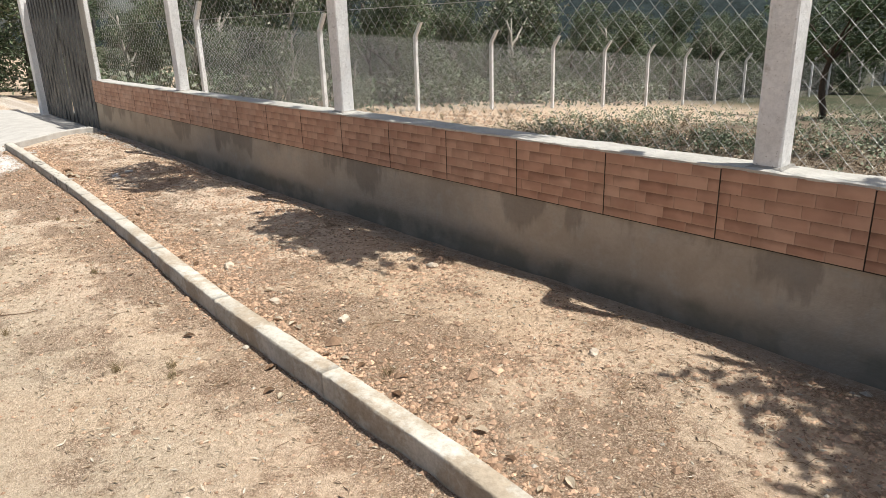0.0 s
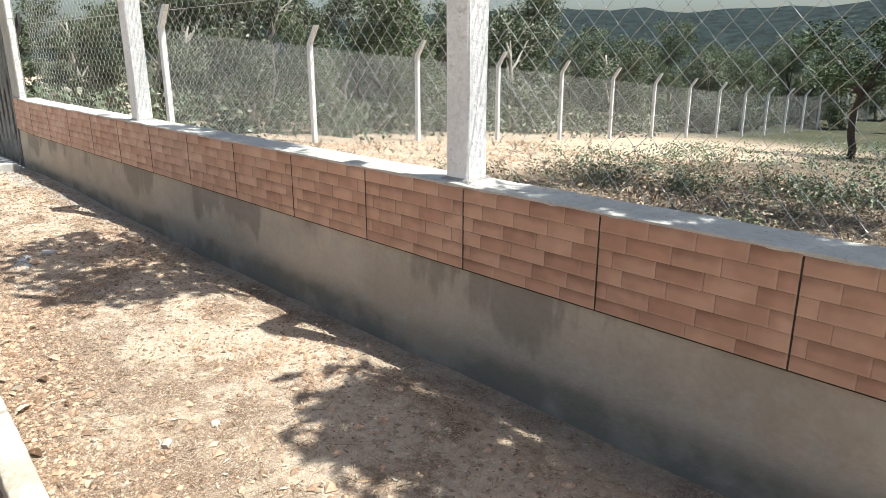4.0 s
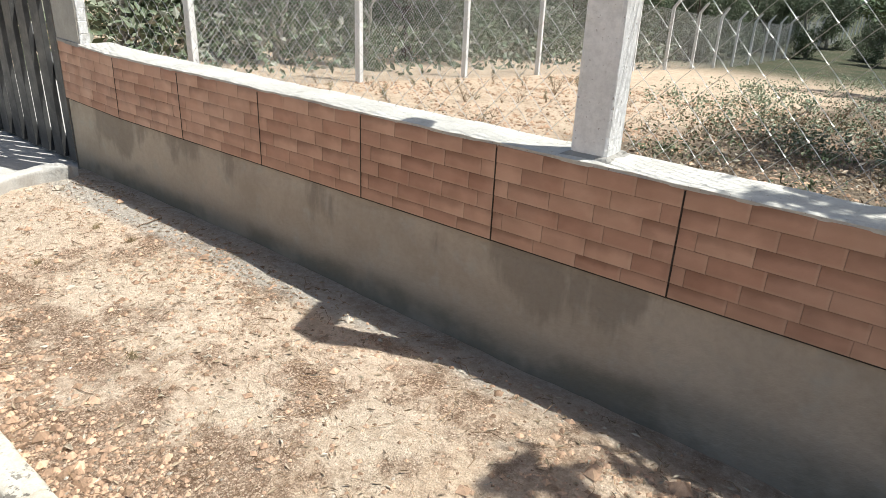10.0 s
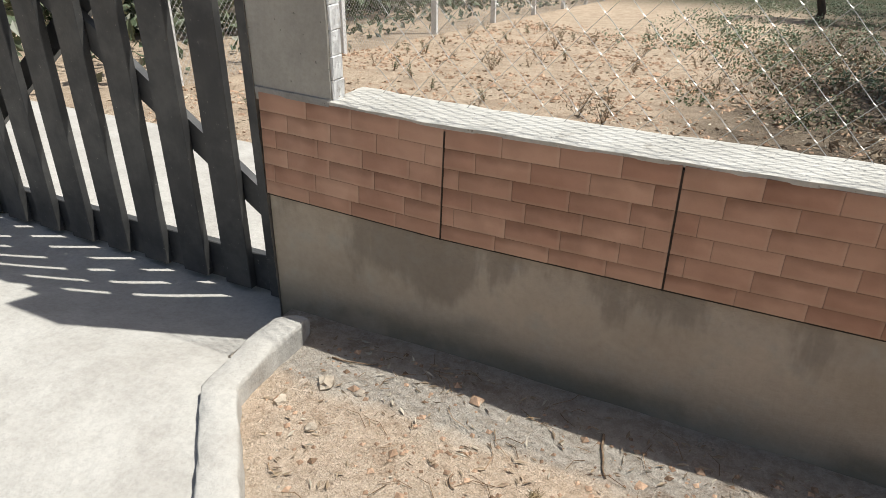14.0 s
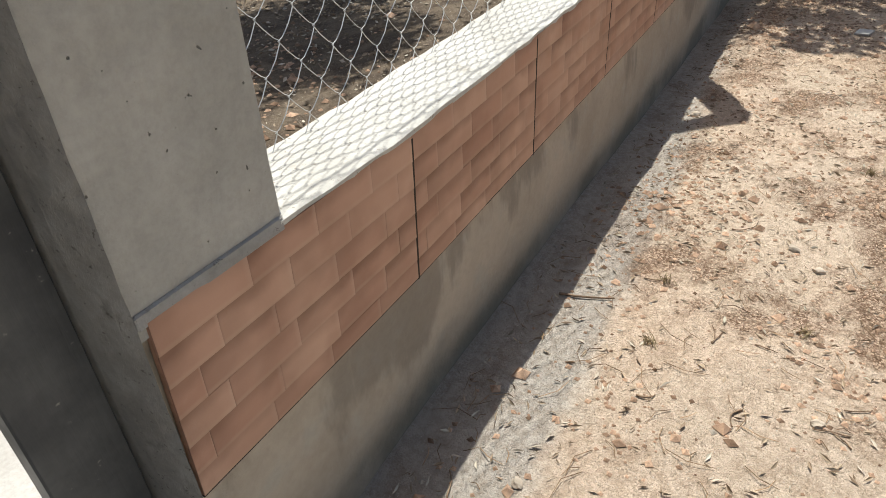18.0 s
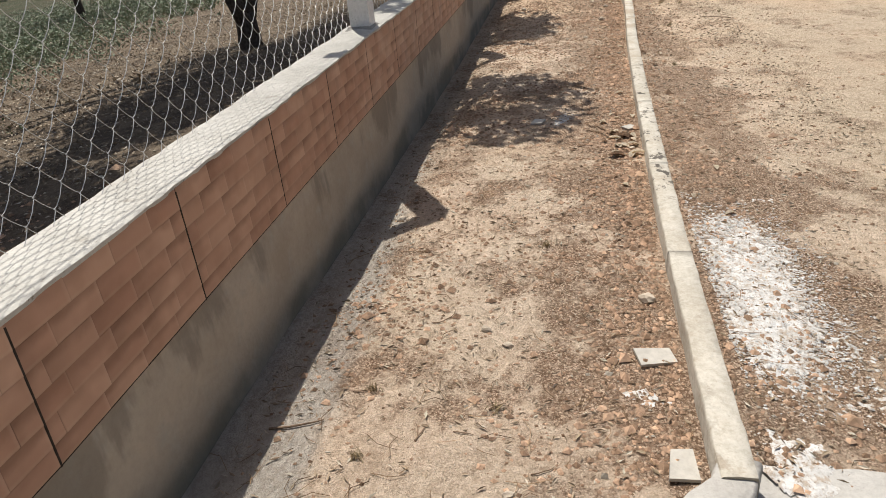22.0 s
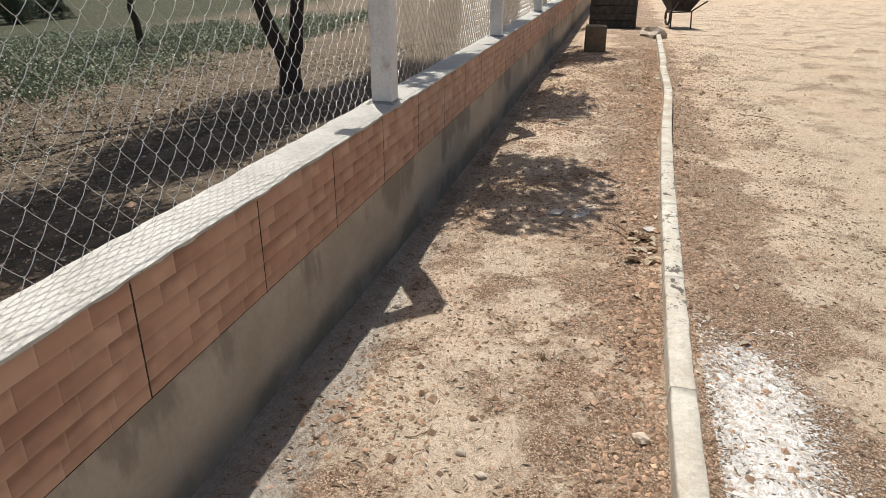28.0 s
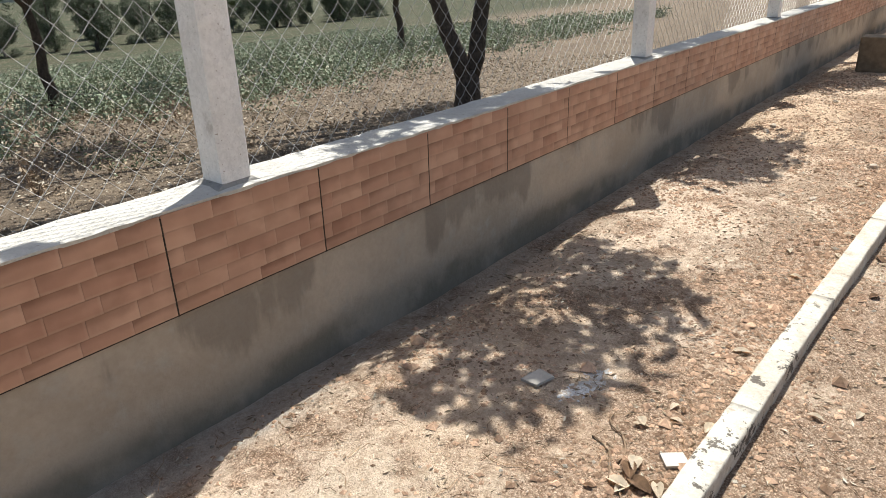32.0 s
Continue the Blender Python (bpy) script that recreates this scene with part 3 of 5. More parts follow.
def brick(x0, x1, z0, z1, rng):
    """One pressed brick of a tile, a little proud and tilted."""
    lift = rng.choice((-0.0008, -0.0002, 0.0003, 0.0008))
    d0, d1 = 0.0113 + lift * 0.4, 0.0124 + lift * 0.5
    tilt = rng.uniform(0.0002, 0.0008)
    e, s, g = 0.0002, 0.0006, 0.0
    lo = [(x0, -0.0085, z0), (x1, -0.0085, z0), (x1, -0.0085, z1 - g), (x0, -0.0085, z1 - g)]
    hi = [(x0 + e, -d1, z0 + 0.0008), (x1 - s, -d1 - tilt, z0 + 0.0008), (x1 - s, -d0 - tilt, z1 - g - 0.0004), (x0 + e, -d0, z1 - g - 0.0004)]
    spot = ((0, 0), (1, 0), (1, 1), (0, 1))
    quads = [((4, 5, 6, 7), (0, 1, 2, 3))] + [((k, (k + 1) % 4, (k + 1) % 4 + 4, k + 4), (k, (k + 1) % 4, (k + 1) % 4, k)) for k in range(4)]
    return lo + hi, [q for q, _ in quads], [spot[c] for _, u in quads for c in u]


def bricked(pieces):
    verts, faces, uvs = [], [], []
    for v, f, u in pieces:
        n = len(verts)
        verts += v
        faces += [tuple(i + n for i in q) for q in f]
        uvs += u
    me = raw("brick", verts, faces)
    layer = me.uv_layers.new(name="print")
    layer.data.foreach_set("uv", [c for p in uvs for c in p])
    me.materials.append(M_TILE)
    return me


def panel_kind(seed):
    """A tile pressed to look like six courses of thin bricks: its body and its bricks."""
    rng = random.Random(seed)
    w, h = PANEL - 0.0024, Z_TOP - Z_BAND - 0.003
    body = finish(boxed((0.0024, -0.009, 0), (w, 0.0, h)), "tile_panel")
    body.materials.append(M_GROUT)
    lines = [0.0, 0.172, 0.345, 0.518, 0.69, 0.862, 1.0]
    pieces = []
    for r in range(6):
        off = (0.12 if r % 2 == 0 else 0.62) + (0, 0.03, 0.22, -0.02, 0.13, 0.45)[r]
        cuts = [0.0] + [c for c in ((off + k) / 4 for k in range(-1, 5)) if 0.03 < c < 0.97] + [1.0]
        for a, b in zip(cuts, cuts[1:]):
            pieces.append(brick(0.0024 + a * (w - 0.0024), 0.0024 + b * (w - 0.0024), h - h * lines[r + 1], h - h * lines[r], rng))
    return body, pieces


def panels():
    bm = bmesh.new()
    block(bm, (PANEL - 0.0022, -0.0129, -0.004), (PANEL + 0.0024, 0.0015, Z_TOP - Z_BAND - 0.012))
    block(bm, (0.0024, -0.0104, -0.0045), (PANEL - 0.0024, 0.0015, 0.0))
    grout = finish(bm, "grout")
    grout.materials.append(M_JOINT)
    kinds = [panel_kind(s) for s in range(4)]
    single = [[bricked([p]) for p in pieces] for _, pieces in kinds]
    joined = [bricked(pieces) for _, pieces in kinds]
    for k in range(int(LONG / PANEL)):
        n = (k * 7 + k // 3) % 4
        ob = part("tile_panel", kinds[n][0], None, wall)
        ob.matrix_basis = pose(k * PANEL, 0.006, Z_BAND + climb(k * PANEL), 0, math.degrees(math.atan(climb(k * PANEL) / PANEL)))
        part("grout", grout, None, ob, "dark recessed grout")
        if k < 11:
            for me in single[n]:
                part("brick", me, None, ob)
        else:
            tagged(part("brick_courses", joined[n], None, ob), kind="stuff")


panels()

# ---- fence posts on the wall ----


def bent_post(name, w, d, z_bend, z_tip, reach, material, label, seed=1, collar=False):
    """A square concrete post with a cranked top; reach: how far the tip leans towards +y."""
    top = tagged(new(name), label, "fence post")
    rng = random.Random(seed)
    bm = bmesh.new()
    levels = [(-0.02, 0, 1), (0.35, 0, 1), (0.7, 0, 1), (1.05, 0, 1), (z_bend, 0, 1), (z_bend + (z_tip - z_bend) * 0.5, reach * 0.5, 0.97), (z_tip, reach, 0.93)]
    rings = []
    for z, y, s in levels:
        q = []
        for sx, sy in ((-1, -1), (-0.86, -1.0), (0.86, -1), (1, -0.86), (1, 0.86), (0.86, 1), (-0.86, 1), (-1, 0.86)):
            sx = -1 if sx == -1 and sy == -1 else sx
            q.append(bm.verts.new((sx * w / 2 * s + rng.uniform(-0.0025, 0.0025), y + sy * d / 2 * s + rng.uniform(-0.0025, 0.0025), z)))
        rings.append(q)
    for a, b in zip(rings, rings[1:]):
        for k in range(8):
            bm.faces.new((a[k], a[(k + 1) % 8], b[(k + 1) % 8], b[k]))
    bm.faces.new(rings[0][::-1])
    bm.faces.new(rings[-1])
    part("shaft", bm, material, top)
    if collar:
        bm = bmesh.new()
        rings = []
        for z, a, b in ((-0.012, 0.10, 0.082), (-0.002, 0.09, 0.078), (0.008, 0.072, 0.068), (0.016, 0.060, 0.059)):
            rings.append([bm.verts.new((sx * a + rng.uniform(-0.006, 0.006), sy * b + rng.uniform(-0.004, 0.004) if sy > 0 else -min(b, 0.085) + rng.uniform(0, 0.004), z)) for sx, sy in ((-1, -1), (-0.3, -1), (0.3, -1), (1, -1), (1, 0.2), (1, 1), (-1, 1), (-1, 0.2))])
        for a, b in zip(rings, rings[1:]):
            for k in range(8):
                bm.faces.new((a[k], a[(k + 1) % 8], b[(k + 1) % 8], b[k]))
        bm.faces.new(rings[-1])
        part("mortar_collar", bm, M_COLLAR, top, "bare grey cement collar")
    return top


POSTS = [3.405 + 3.348 * k for k in range(7)]
first = bent_post("fence_post", 0.114, 0.112, 1.49, 1.87, 0.33, M_POST, "white-washed concrete fence post with a cranked top on the wall", collar=True)
first.location = (POSTS[0], 0.082, Z_TOP + 0.008)
first["group"] = "fence posts on the wall"
for x in POSTS[1:]:
    copy_thing(first, pose(x, 0.082, Z_TOP + 0.008))


def weave(name, x0, x1, z0, z1, step, rise, r, depth=0.0045):
    """Chain link: each wire is a flattened spiral whose turns hook those of its neighbours."""
    n, rows = int((x1 - x0) / step), int((z1 - z0) / rise)
    verts, faces = [], []
    for i in range(n):
        x, base = x0 + i * step, len(verts)
        rings = 0
        for k in range(rows + 1):
            side = (k + i) % 2
            for t, out in ((0.0, 0.0), (0.12, 0.62), (0.5, 1.0), (0.88, 0.62)):
                f = min(1, max(0, (t - 0.0) * 1.0))
                f = f + 0.06 * math.sin(2 * math.pi * f)
                a, b = (x + step * 1.05, x - step * 0.05) if side else (x - step * 0.05, x + step * 1.05)
                px, py, pz = a + (b - a) * f, depth * out * (1 if side else -1), z0 + (k + t) * rise
                for e in (0.0, 2.094, 4.189):
                    verts.append((px + r * math.cos(e), py + r * math.sin(e), pz))
                rings += 1
                if k == rows:
                    break
        for k in range(rings - 1):
            for e in range(3):
                a, b = base + k * 3 + e, base + k * 3 + (e + 1) % 3
                faces.append((a, b, b + 3, a + 3))
    return raw(name, verts, faces)


def near_mesh():
    ends = [0.29] + POSTS
    shared = None
    for a, b in zip(ends, ends[1:]):
        bay = tagged(new("chain_link_panel"), "galvanised chain-link mesh between concrete posts", "chain-link fence", group="mesh bays on the wall")
        bay.location = (a, 0.166, Z_TOP + 0.012)
        if b - a > 3.2 and shared:
            me = shared
        else:
            me = weave("wire_mesh", 0.031, b - a, -0.021, 1.5, 0.0471, 0.0493, 0.00125, 0.007)
            me.materials.append(M_WIRE)
            if b - a > 3.2:
                shared = me
        tagged(part("wire_mesh", me, None, bay), kind="stuff")
        for z in (0.75, 1.48):
            part("straining_wire", tubes("straining_wire", [(((0, 0.004, z), (b - a, 0.004, z + 0.004)), 0.0018)], 4), M_WIRE, bay)


near_mesh()

# ---- gate end of the wall ----


def gate_pillar():
    top = tagged(new("gate_pillar"), "grey cement-rendered gate pillar with a rough edge", "gate pillar")
    bm = bmesh.new()
    n = 24
    ring0 = None
    rng = random.Random(3)
    for i in range(n + 1):
        z = Z_TOP - 0.006 + 1.52 * i / n
        j = lambda a: rng.uniform(-a, a)
        ring = [bm.verts.new(p) for p in ((-0.002, 0.0, z), (0.270 + j(0.002), 0.0, z), (0.274 + j(0.003), 0.062 + j(0.003), z), (0.15, 0.100, z), (-0.002 + j(0.002), 0.132, z))]
        if ring0:
            for k in range(5):
                bm.faces.new((ring0[k], ring0[(k + 1) % 5], ring[(k + 1) % 5], ring[k]))
        else:
            bm.faces.new(ring[::-1])
        ring0 = ring
    bm.faces.new(ring0)
    part("shaft", bm, M_PILLAR, top)
    joint = part("mortar_joint", boxed((0.0, -0.006, -0.012), (0.270, 0.03, 0.012), 0.003, 0.0015), M_COLLAR, top, "dark ragged mortar joint")
    joint.matrix_basis = pose(0, 0, Z_TOP + 0.024, 0, 2.0)
    bm = bmesh.new()
    cols = []
    for i in range(73):
        z = -0.2 + (Z_TOP + 1.69) * i / 72
        cols.append([bm.verts.new((x - rng.uniform(0.0, 0.0025), y, z)) for x, y in ((-0.001, 0.136), (-0.007, 0.13), (-0.0075, 0.10), (-0.0105, 0.066), (-0.0065, 0.02), (-0.0005, -0.0055))])
    for a, b in zip(cols, cols[1:]):
        for k in range(5):
            bm.faces.new((a[k], a[k + 1], b[k + 1], b[k]))
    part("rough_edge", bm, M_RENDER, top, "rough dark unfinished cement edge")
    bm = bmesh.new()
    for i in range(22):
        z = Z_TOP + 0.01 + 1.47 * i / 22
        block(bm, (0.268, 0.006 + rng.uniform(0, 0.004), z), (0.277 + rng.uniform(0, 0.003), 0.064 - rng.uniform(0, 0.006), z + 0.0668), 0.003, 0.002)
    # mortar side towards the sun; its lit white is put into the colour
    part("sunlit_side", bm, M_POST, top, "rough mortar side, its sunlit white put into the colour")


gate_pillar()


def gate_leaf(name, x_hinge, way):
    """A leaf of upright planks on a framed and cross-braced back; way: -1 or 1 along x."""
    top = tagged(new(name), "black-painted slatted wooden gate leaf with cross braces, closed", "gate")
    top.location = (x_hinge, 0.133, -0.062)
    wide, high = 1.9, 2.16
    span = lambda a, b: (min(a * way, b * way), max(a * way, b * way))
    k = 0
    x = 0.0
    while x < wide - 0.05:
        w = 0.119 if k == 0 else 0.124
        a, b = span(x, min(x + w, wide))
        part("plank", boxed((a, -0.033, 0.0 + random.uniform(0, 0.008)), (b, 0.0, high), 0.003), M_GATE, top)
        x += w + 0.09
        k += 1
    for z in (-0.004, high - 0.14):
        a, b = span(0, wide)
        part("rail", boxed((a, 0.001, z), (b, 0.036, z + 0.15), 0.003), M_GATE, top)
    for z0, z1 in ((0.262, 1.62), (1.62, 0.262)):
        bm = bmesh.new()
        d = Vector((wide * way, 0, z1 - z0))
        y0, y1 = (0.002, 0.034) if z0 < z1 else (0.037, 0.066)
        e = 0.046 / d.normalized().x
        up = Vector((0, 0, abs(e)))
        v = [bm.verts.new(p) for y in (y0, y1) for p in (Vector((0, y, z0)) - up, Vector((0, y, z0)) + up, Vector((wide * way, y, z1)) + up, Vector((wide * way, y, z1)) - up)]
        for q in ((0, 1, 2, 3), (7, 6, 5, 4), (0, 4, 5, 1), (1, 5, 6, 2), (2, 6, 7, 3), (3, 7, 4, 0)):
            bm.faces.new([v[i] for i in q])
        bmesh.ops.recalc_face_normals(bm, faces=bm.faces)
        part("brace", bm, M_GATE, top)
    return top


gate_leaf("gate_leaf", -0.016, -1)
gate_leaf("gate_leaf", -3.86, 1)
tagged(part("gate_post", boxed((-4.1, 0.0, -0.3), (-3.9, 0.16, 2.05), 0.01, 0.003), M_POST), "white-washed concrete gate post", "gate post")

# ---- the drive ----


def drive():
    edge = [(0.13, 0.02), (0.15, -0.2), (0.19, -0.46), (0.38, -0.70), (0.66, -1.0), (0.88, -1.25), (0.98, -1.36), (1.13, -1.40), (1.15, -1.75), (1.05, -2.3), (0.9, -3.4)]

    def rim(y):
        if y > 0.02:
            return -0.012 + 0.62 * float(smooth01(0.18, 0.24, y))
        for (ax, ay), (bx, by) in zip(edge, edge[1:]):
            if by <= y <= ay:
                return ax + (bx - ax) * (ay - y) / (ay - by)
        return 0.9

    ys = np.concatenate([np.arange(-3.4, -1.5, 0.19), np.arange(-1.5, 0.02, 0.06), [0.02, 0.03], np.arange(0.09, 0.3, 0.03), np.arange(0.3, 1.8, 0.15)])
    verts, faces, w = [], [], 26
    for y in ys:
        x1 = rim(y)
        for k in range(w):
            x = -4.6 + (x1 + 4.6) * (k / (w - 2) if k < w - 1 else 1)
            z = 0.045 - 0.062 * smooth01(-0.9, -1.45, y) - 0.115 * smooth01(-0.6, 0.0, y)
            z = z - 0.05 * max(0, y) + 0.003 * math.sin(3 * x + 2 * y)
            verts.append((x, y, float(z) if k < w - 1 else -0.35))
    for i in range(len(ys) - 1):
        for k in range(w - 1):
            a = i * w + k
            faces.append((a, a + 1, a + w + 1, a + w))
    ob = part("drive", raw("drive", verts, faces), M_SLAB)
    tagged(ob, "pale cast concrete drive slab under the gate", "drive", kind="structure")


drive()


def joint():
    """The ragged open joint between slab and lip."""
    rng, verts, faces = random.Random(9), [], []
    path = [(0.40, -0.84), (0.48, -0.92), (0.66, -1.12), (0.86, -1.33)]
    n = 44
    for i in range(n + 1):
        f = i / n * (len(path) - 1)
        k = min(int(f), len(path) - 2)
        x = path[k][0] + (path[k + 1][0] - path[k][0]) * (f - k) + rng.uniform(-0.003, 0.003)
        y = path[k][1] + (path[k + 1][1] - path[k][1]) * (f - k)
        z = 0.045 - 0.062 * float(smooth01(-0.9, -1.45, y)) - 0.115 * float(smooth01(-0.6, 0.0, y)) + 0.0045
        w = rng.uniform(0.0008, 0.003)
        verts += [(x - w, y, z), (x + w, y + w, z)]
    faces = [(2 * i, 2 * i + 2, 2 * i + 3, 2 * i + 1) for i in range(n)]
    tagged(part("drive_joint", raw("drive_joint", verts, faces), M_JOINT), "dark ragged crack along the drive slab", "crack", kind="structure")


joint()
LIP = [(0.155, -0.09), (0.17, -0.3), (0.205, -0.5), (0.40, -0.74), (0.68, -1.03), (0.89, -1.262), (0.985, -1.352), (1.075, -1.385)]


def swept(name, path, halfw, z0, z1, material, wob=0.006, seed=1, step=0.06, rag=0.003, blunt=False):
    """A rounded concrete strip along a plan path."""
    rng = random.Random(seed)
    pts = []
    for (ax, ay), (bx, by) in zip(path, path[1:]):
        n = max(1, int(math.hypot(bx - ax, by - ay) / step))
        pts += [(ax + (bx - ax) * i / n, ay + (by - ay) * i / n) for i in range(n)]
    pts.append(path[-1])
    verts, faces = [], []
    prof = [(-1.03, 0.0), (-1, 0.94), (-0.96, 0.985), (-0.87, 1.0), (0.0, 1.006), (0.87, 1.0), (0.96, 0.985), (1, 0.94), (1.03, 0.0)]
    off = 0
    for i, (x, y) in enumerate(pts):
        a, b = pts[max(i - 1, 0)], pts[min(i + 1, len(pts) - 1)]
        d = Vector((b[0] - a[0], b[1] - a[1], 0)).normalized()
        nrm = Vector((-d.y, d.x, 0))
        off = off * 0.85 + rng.uniform(-wob, wob)
        small = (0.5, 0.78, 0.94)[i] if blunt and i < 3 else 1.0
        for s, t in prof:
            p = Vector((x, y, 0)) + nrm * (s * halfw * small + off + rng.uniform(-rag, rag))
            p.z = z0 + (z1 - z0 - 0.07 * (1 - small)) * t + off * 0.5 + rng.uniform(-rag, rag)
            verts.append(p)
    w = len(prof)
    for i in range(len(pts) - 1):
        for k in range(w - 1):
            q = i * w + k
            faces.append((q, q + 1, q + w + 1, q + w))
    faces.append(tuple(range(w)))
    faces.append(tuple((len(pts) - 1) * w + k for k in range(w))[::-1])
    return part(name, raw(name, verts, faces), material, smooth=True)


tagged(swept("drive_kerb", LIP, 0.05, -0.2, 0.0785, M_SLAB, 0.005, 2, 0.04, 0.003, True), "rounded pale concrete lip along the drive", "kerb", kind="structure")
KERB = [(1.0, -1.378), (2.2, -1.394), (3.2, -1.422), (4.4, -1.457), (6.1, -1.528), (7.3, -1.60), (8.1, -1.643), (8.8, -1.655), (9.9, -1.662), (10.4, -1.692), (14.35, -1.775)]


def kerb():
    """Cast lengths laid end to end, each a little out of line with the next."""
    top = tagged(new("kerb"), "thin weathered concrete kerb between bed and path", "kerb", kind="structure")
    rng, x, k = random.Random(15), 1.0, 0
    while x < 14.3:
        x1 = min(14.35, x + rng.uniform(0.92, 1.12))
        at = lambda q: float(np.interp(q, [p[0] for p in KERB], [p[1] for p in KERB]))
        path = [(x + (x1 + 0.0005 - x) * i / 3, at(x + (x1 - x) * i / 3)) for i in range(4)]
        ob = swept("kerb_length", path, 0.044, -0.2, 0.08, M_KERB, 0.0006, 5 + k, 0.05, 0.0018)
        ob.parent = top
        x, k = x1, k + 1


kerb()

# ---- far fence of the lot ----


def fence_line(k):
    y = 3.29 + 3.17 * k
    x = -3.93 - 0.063 * (y - 3.29)
    return x, y, float(fall(y))


def far_fence():
    one = bent_post("lot_fence_post", 0.10, 0.10, 2.08, 2.45, 0.24, M_POST, "white concrete fence post with a cranked top", 6)
    one["group"] = "posts of the lot fence"
    x, y, z = fence_line(0)
    one.matrix_basis = pose(x, y, z, 0, 0, -84)
    for k in range(1, 30):
        x, y, z = fence_line(k)
        copy_thing(one, pose(x, y, z, 0, 0, -84))
    for k in range(20):
        (x0, y0, z0), (x1, y1, z1) = fence_line(k), fence_line(k + 1)
        bay = tagged(new("chain_link_panel"), "far chain-link mesh between white posts", "chain-link fence", group="mesh bays of the lot fence")
        h, st = 2.0, 0.075 if k < 8 else 0.11
        verts, faces = [], []
        L = math.hypot(x1 - x0, y1 - y0)
        ux, uy = (x1 - x0) / L, (y1 - y0) / L
        r = 0.0016

        def put(s, z):
            return (x0 + ux * s + 0.05, y0 + uy * s, z0 + (z1 - z0) * s / L + z + 0.03)

        n = int((L + h) / st)
        for d in (1, -1):
            for i in range(n):
                s0 = i * st - h
                a, b = max(0, s0), min(L, s0 + h)
                if b - a < 0.02:
                    continue
                za, zb = (a - s0, b - s0) if d == 1 else (h - (a - s0), h - (b - s0))
                pa, pb = put(a, za), put(b, zb)
                q = len(verts)
                verts += [(pa[0], pa[1], pa[2] + r), (pa[0] + r, pa[1], pa[2] - r), (pa[0] - r, pa[1], pa[2] - r), (pb[0], pb[1], pb[2] + r), (pb[0] + r, pb[1], pb[2] - r), (pb[0] - r, pb[1], pb[2] - r)]
                faces += [(q, q + 1, q + 4, q + 3), (q + 1, q + 2, q + 5, q + 4), (q + 2, q, q + 3, q + 5)]
        tagged(part("wire_mesh", raw("far_mesh", verts, faces), M_WIRE, bay), kind="stuff")


far_fence()

# ---- trees ----


def limb(a, b, sag, n=7, seed=0):
    rng = random.Random(seed)
    a, b = Vector(a), Vector(b)
    L = (b - a).length
    return [a.lerp(b, i / n) + Vector((rng.uniform(-1, 1) * 0.03 * L, rng.uniform(-1, 1) * 0.03 * L, sag * math.sin(math.pi * i / n))) * (0 < i < n) for i in range(n + 1)]


def cloud(rng, centre, radii, n, clumps=14, spread=0.2):
    """Points of a ragged clump of foliage."""
    c = rng.normal(size=(clumps, 3))
    c /= np.linalg.norm(c, axis=1)[:, None]
    c *= rng.uniform(0.25, 0.92, clumps)[:, None]
    which = rng.integers(0, clumps, n)
    p = c[which] + rng.normal(size=(n, 3)) * spread
    return np.array(centre) + p * np.array(radii)


def canopy(rng, centre, half, n, clumps):
    """Points of a flat spray of foliage with fairly even cover and a ragged rim."""
    c = rng.uniform(-1, 1, (clumps * 3, 3))
    c = c[np.abs(c[:, 0]) ** 3 + np.abs(c[:, 1]) ** 3 < 1][:clumps]
    return np.array(centre) + c[rng.integers(0, len(c), n)] * np.array(half) + rng.normal(size=(n, 3)) * (0.085, 0.085, 0.05)


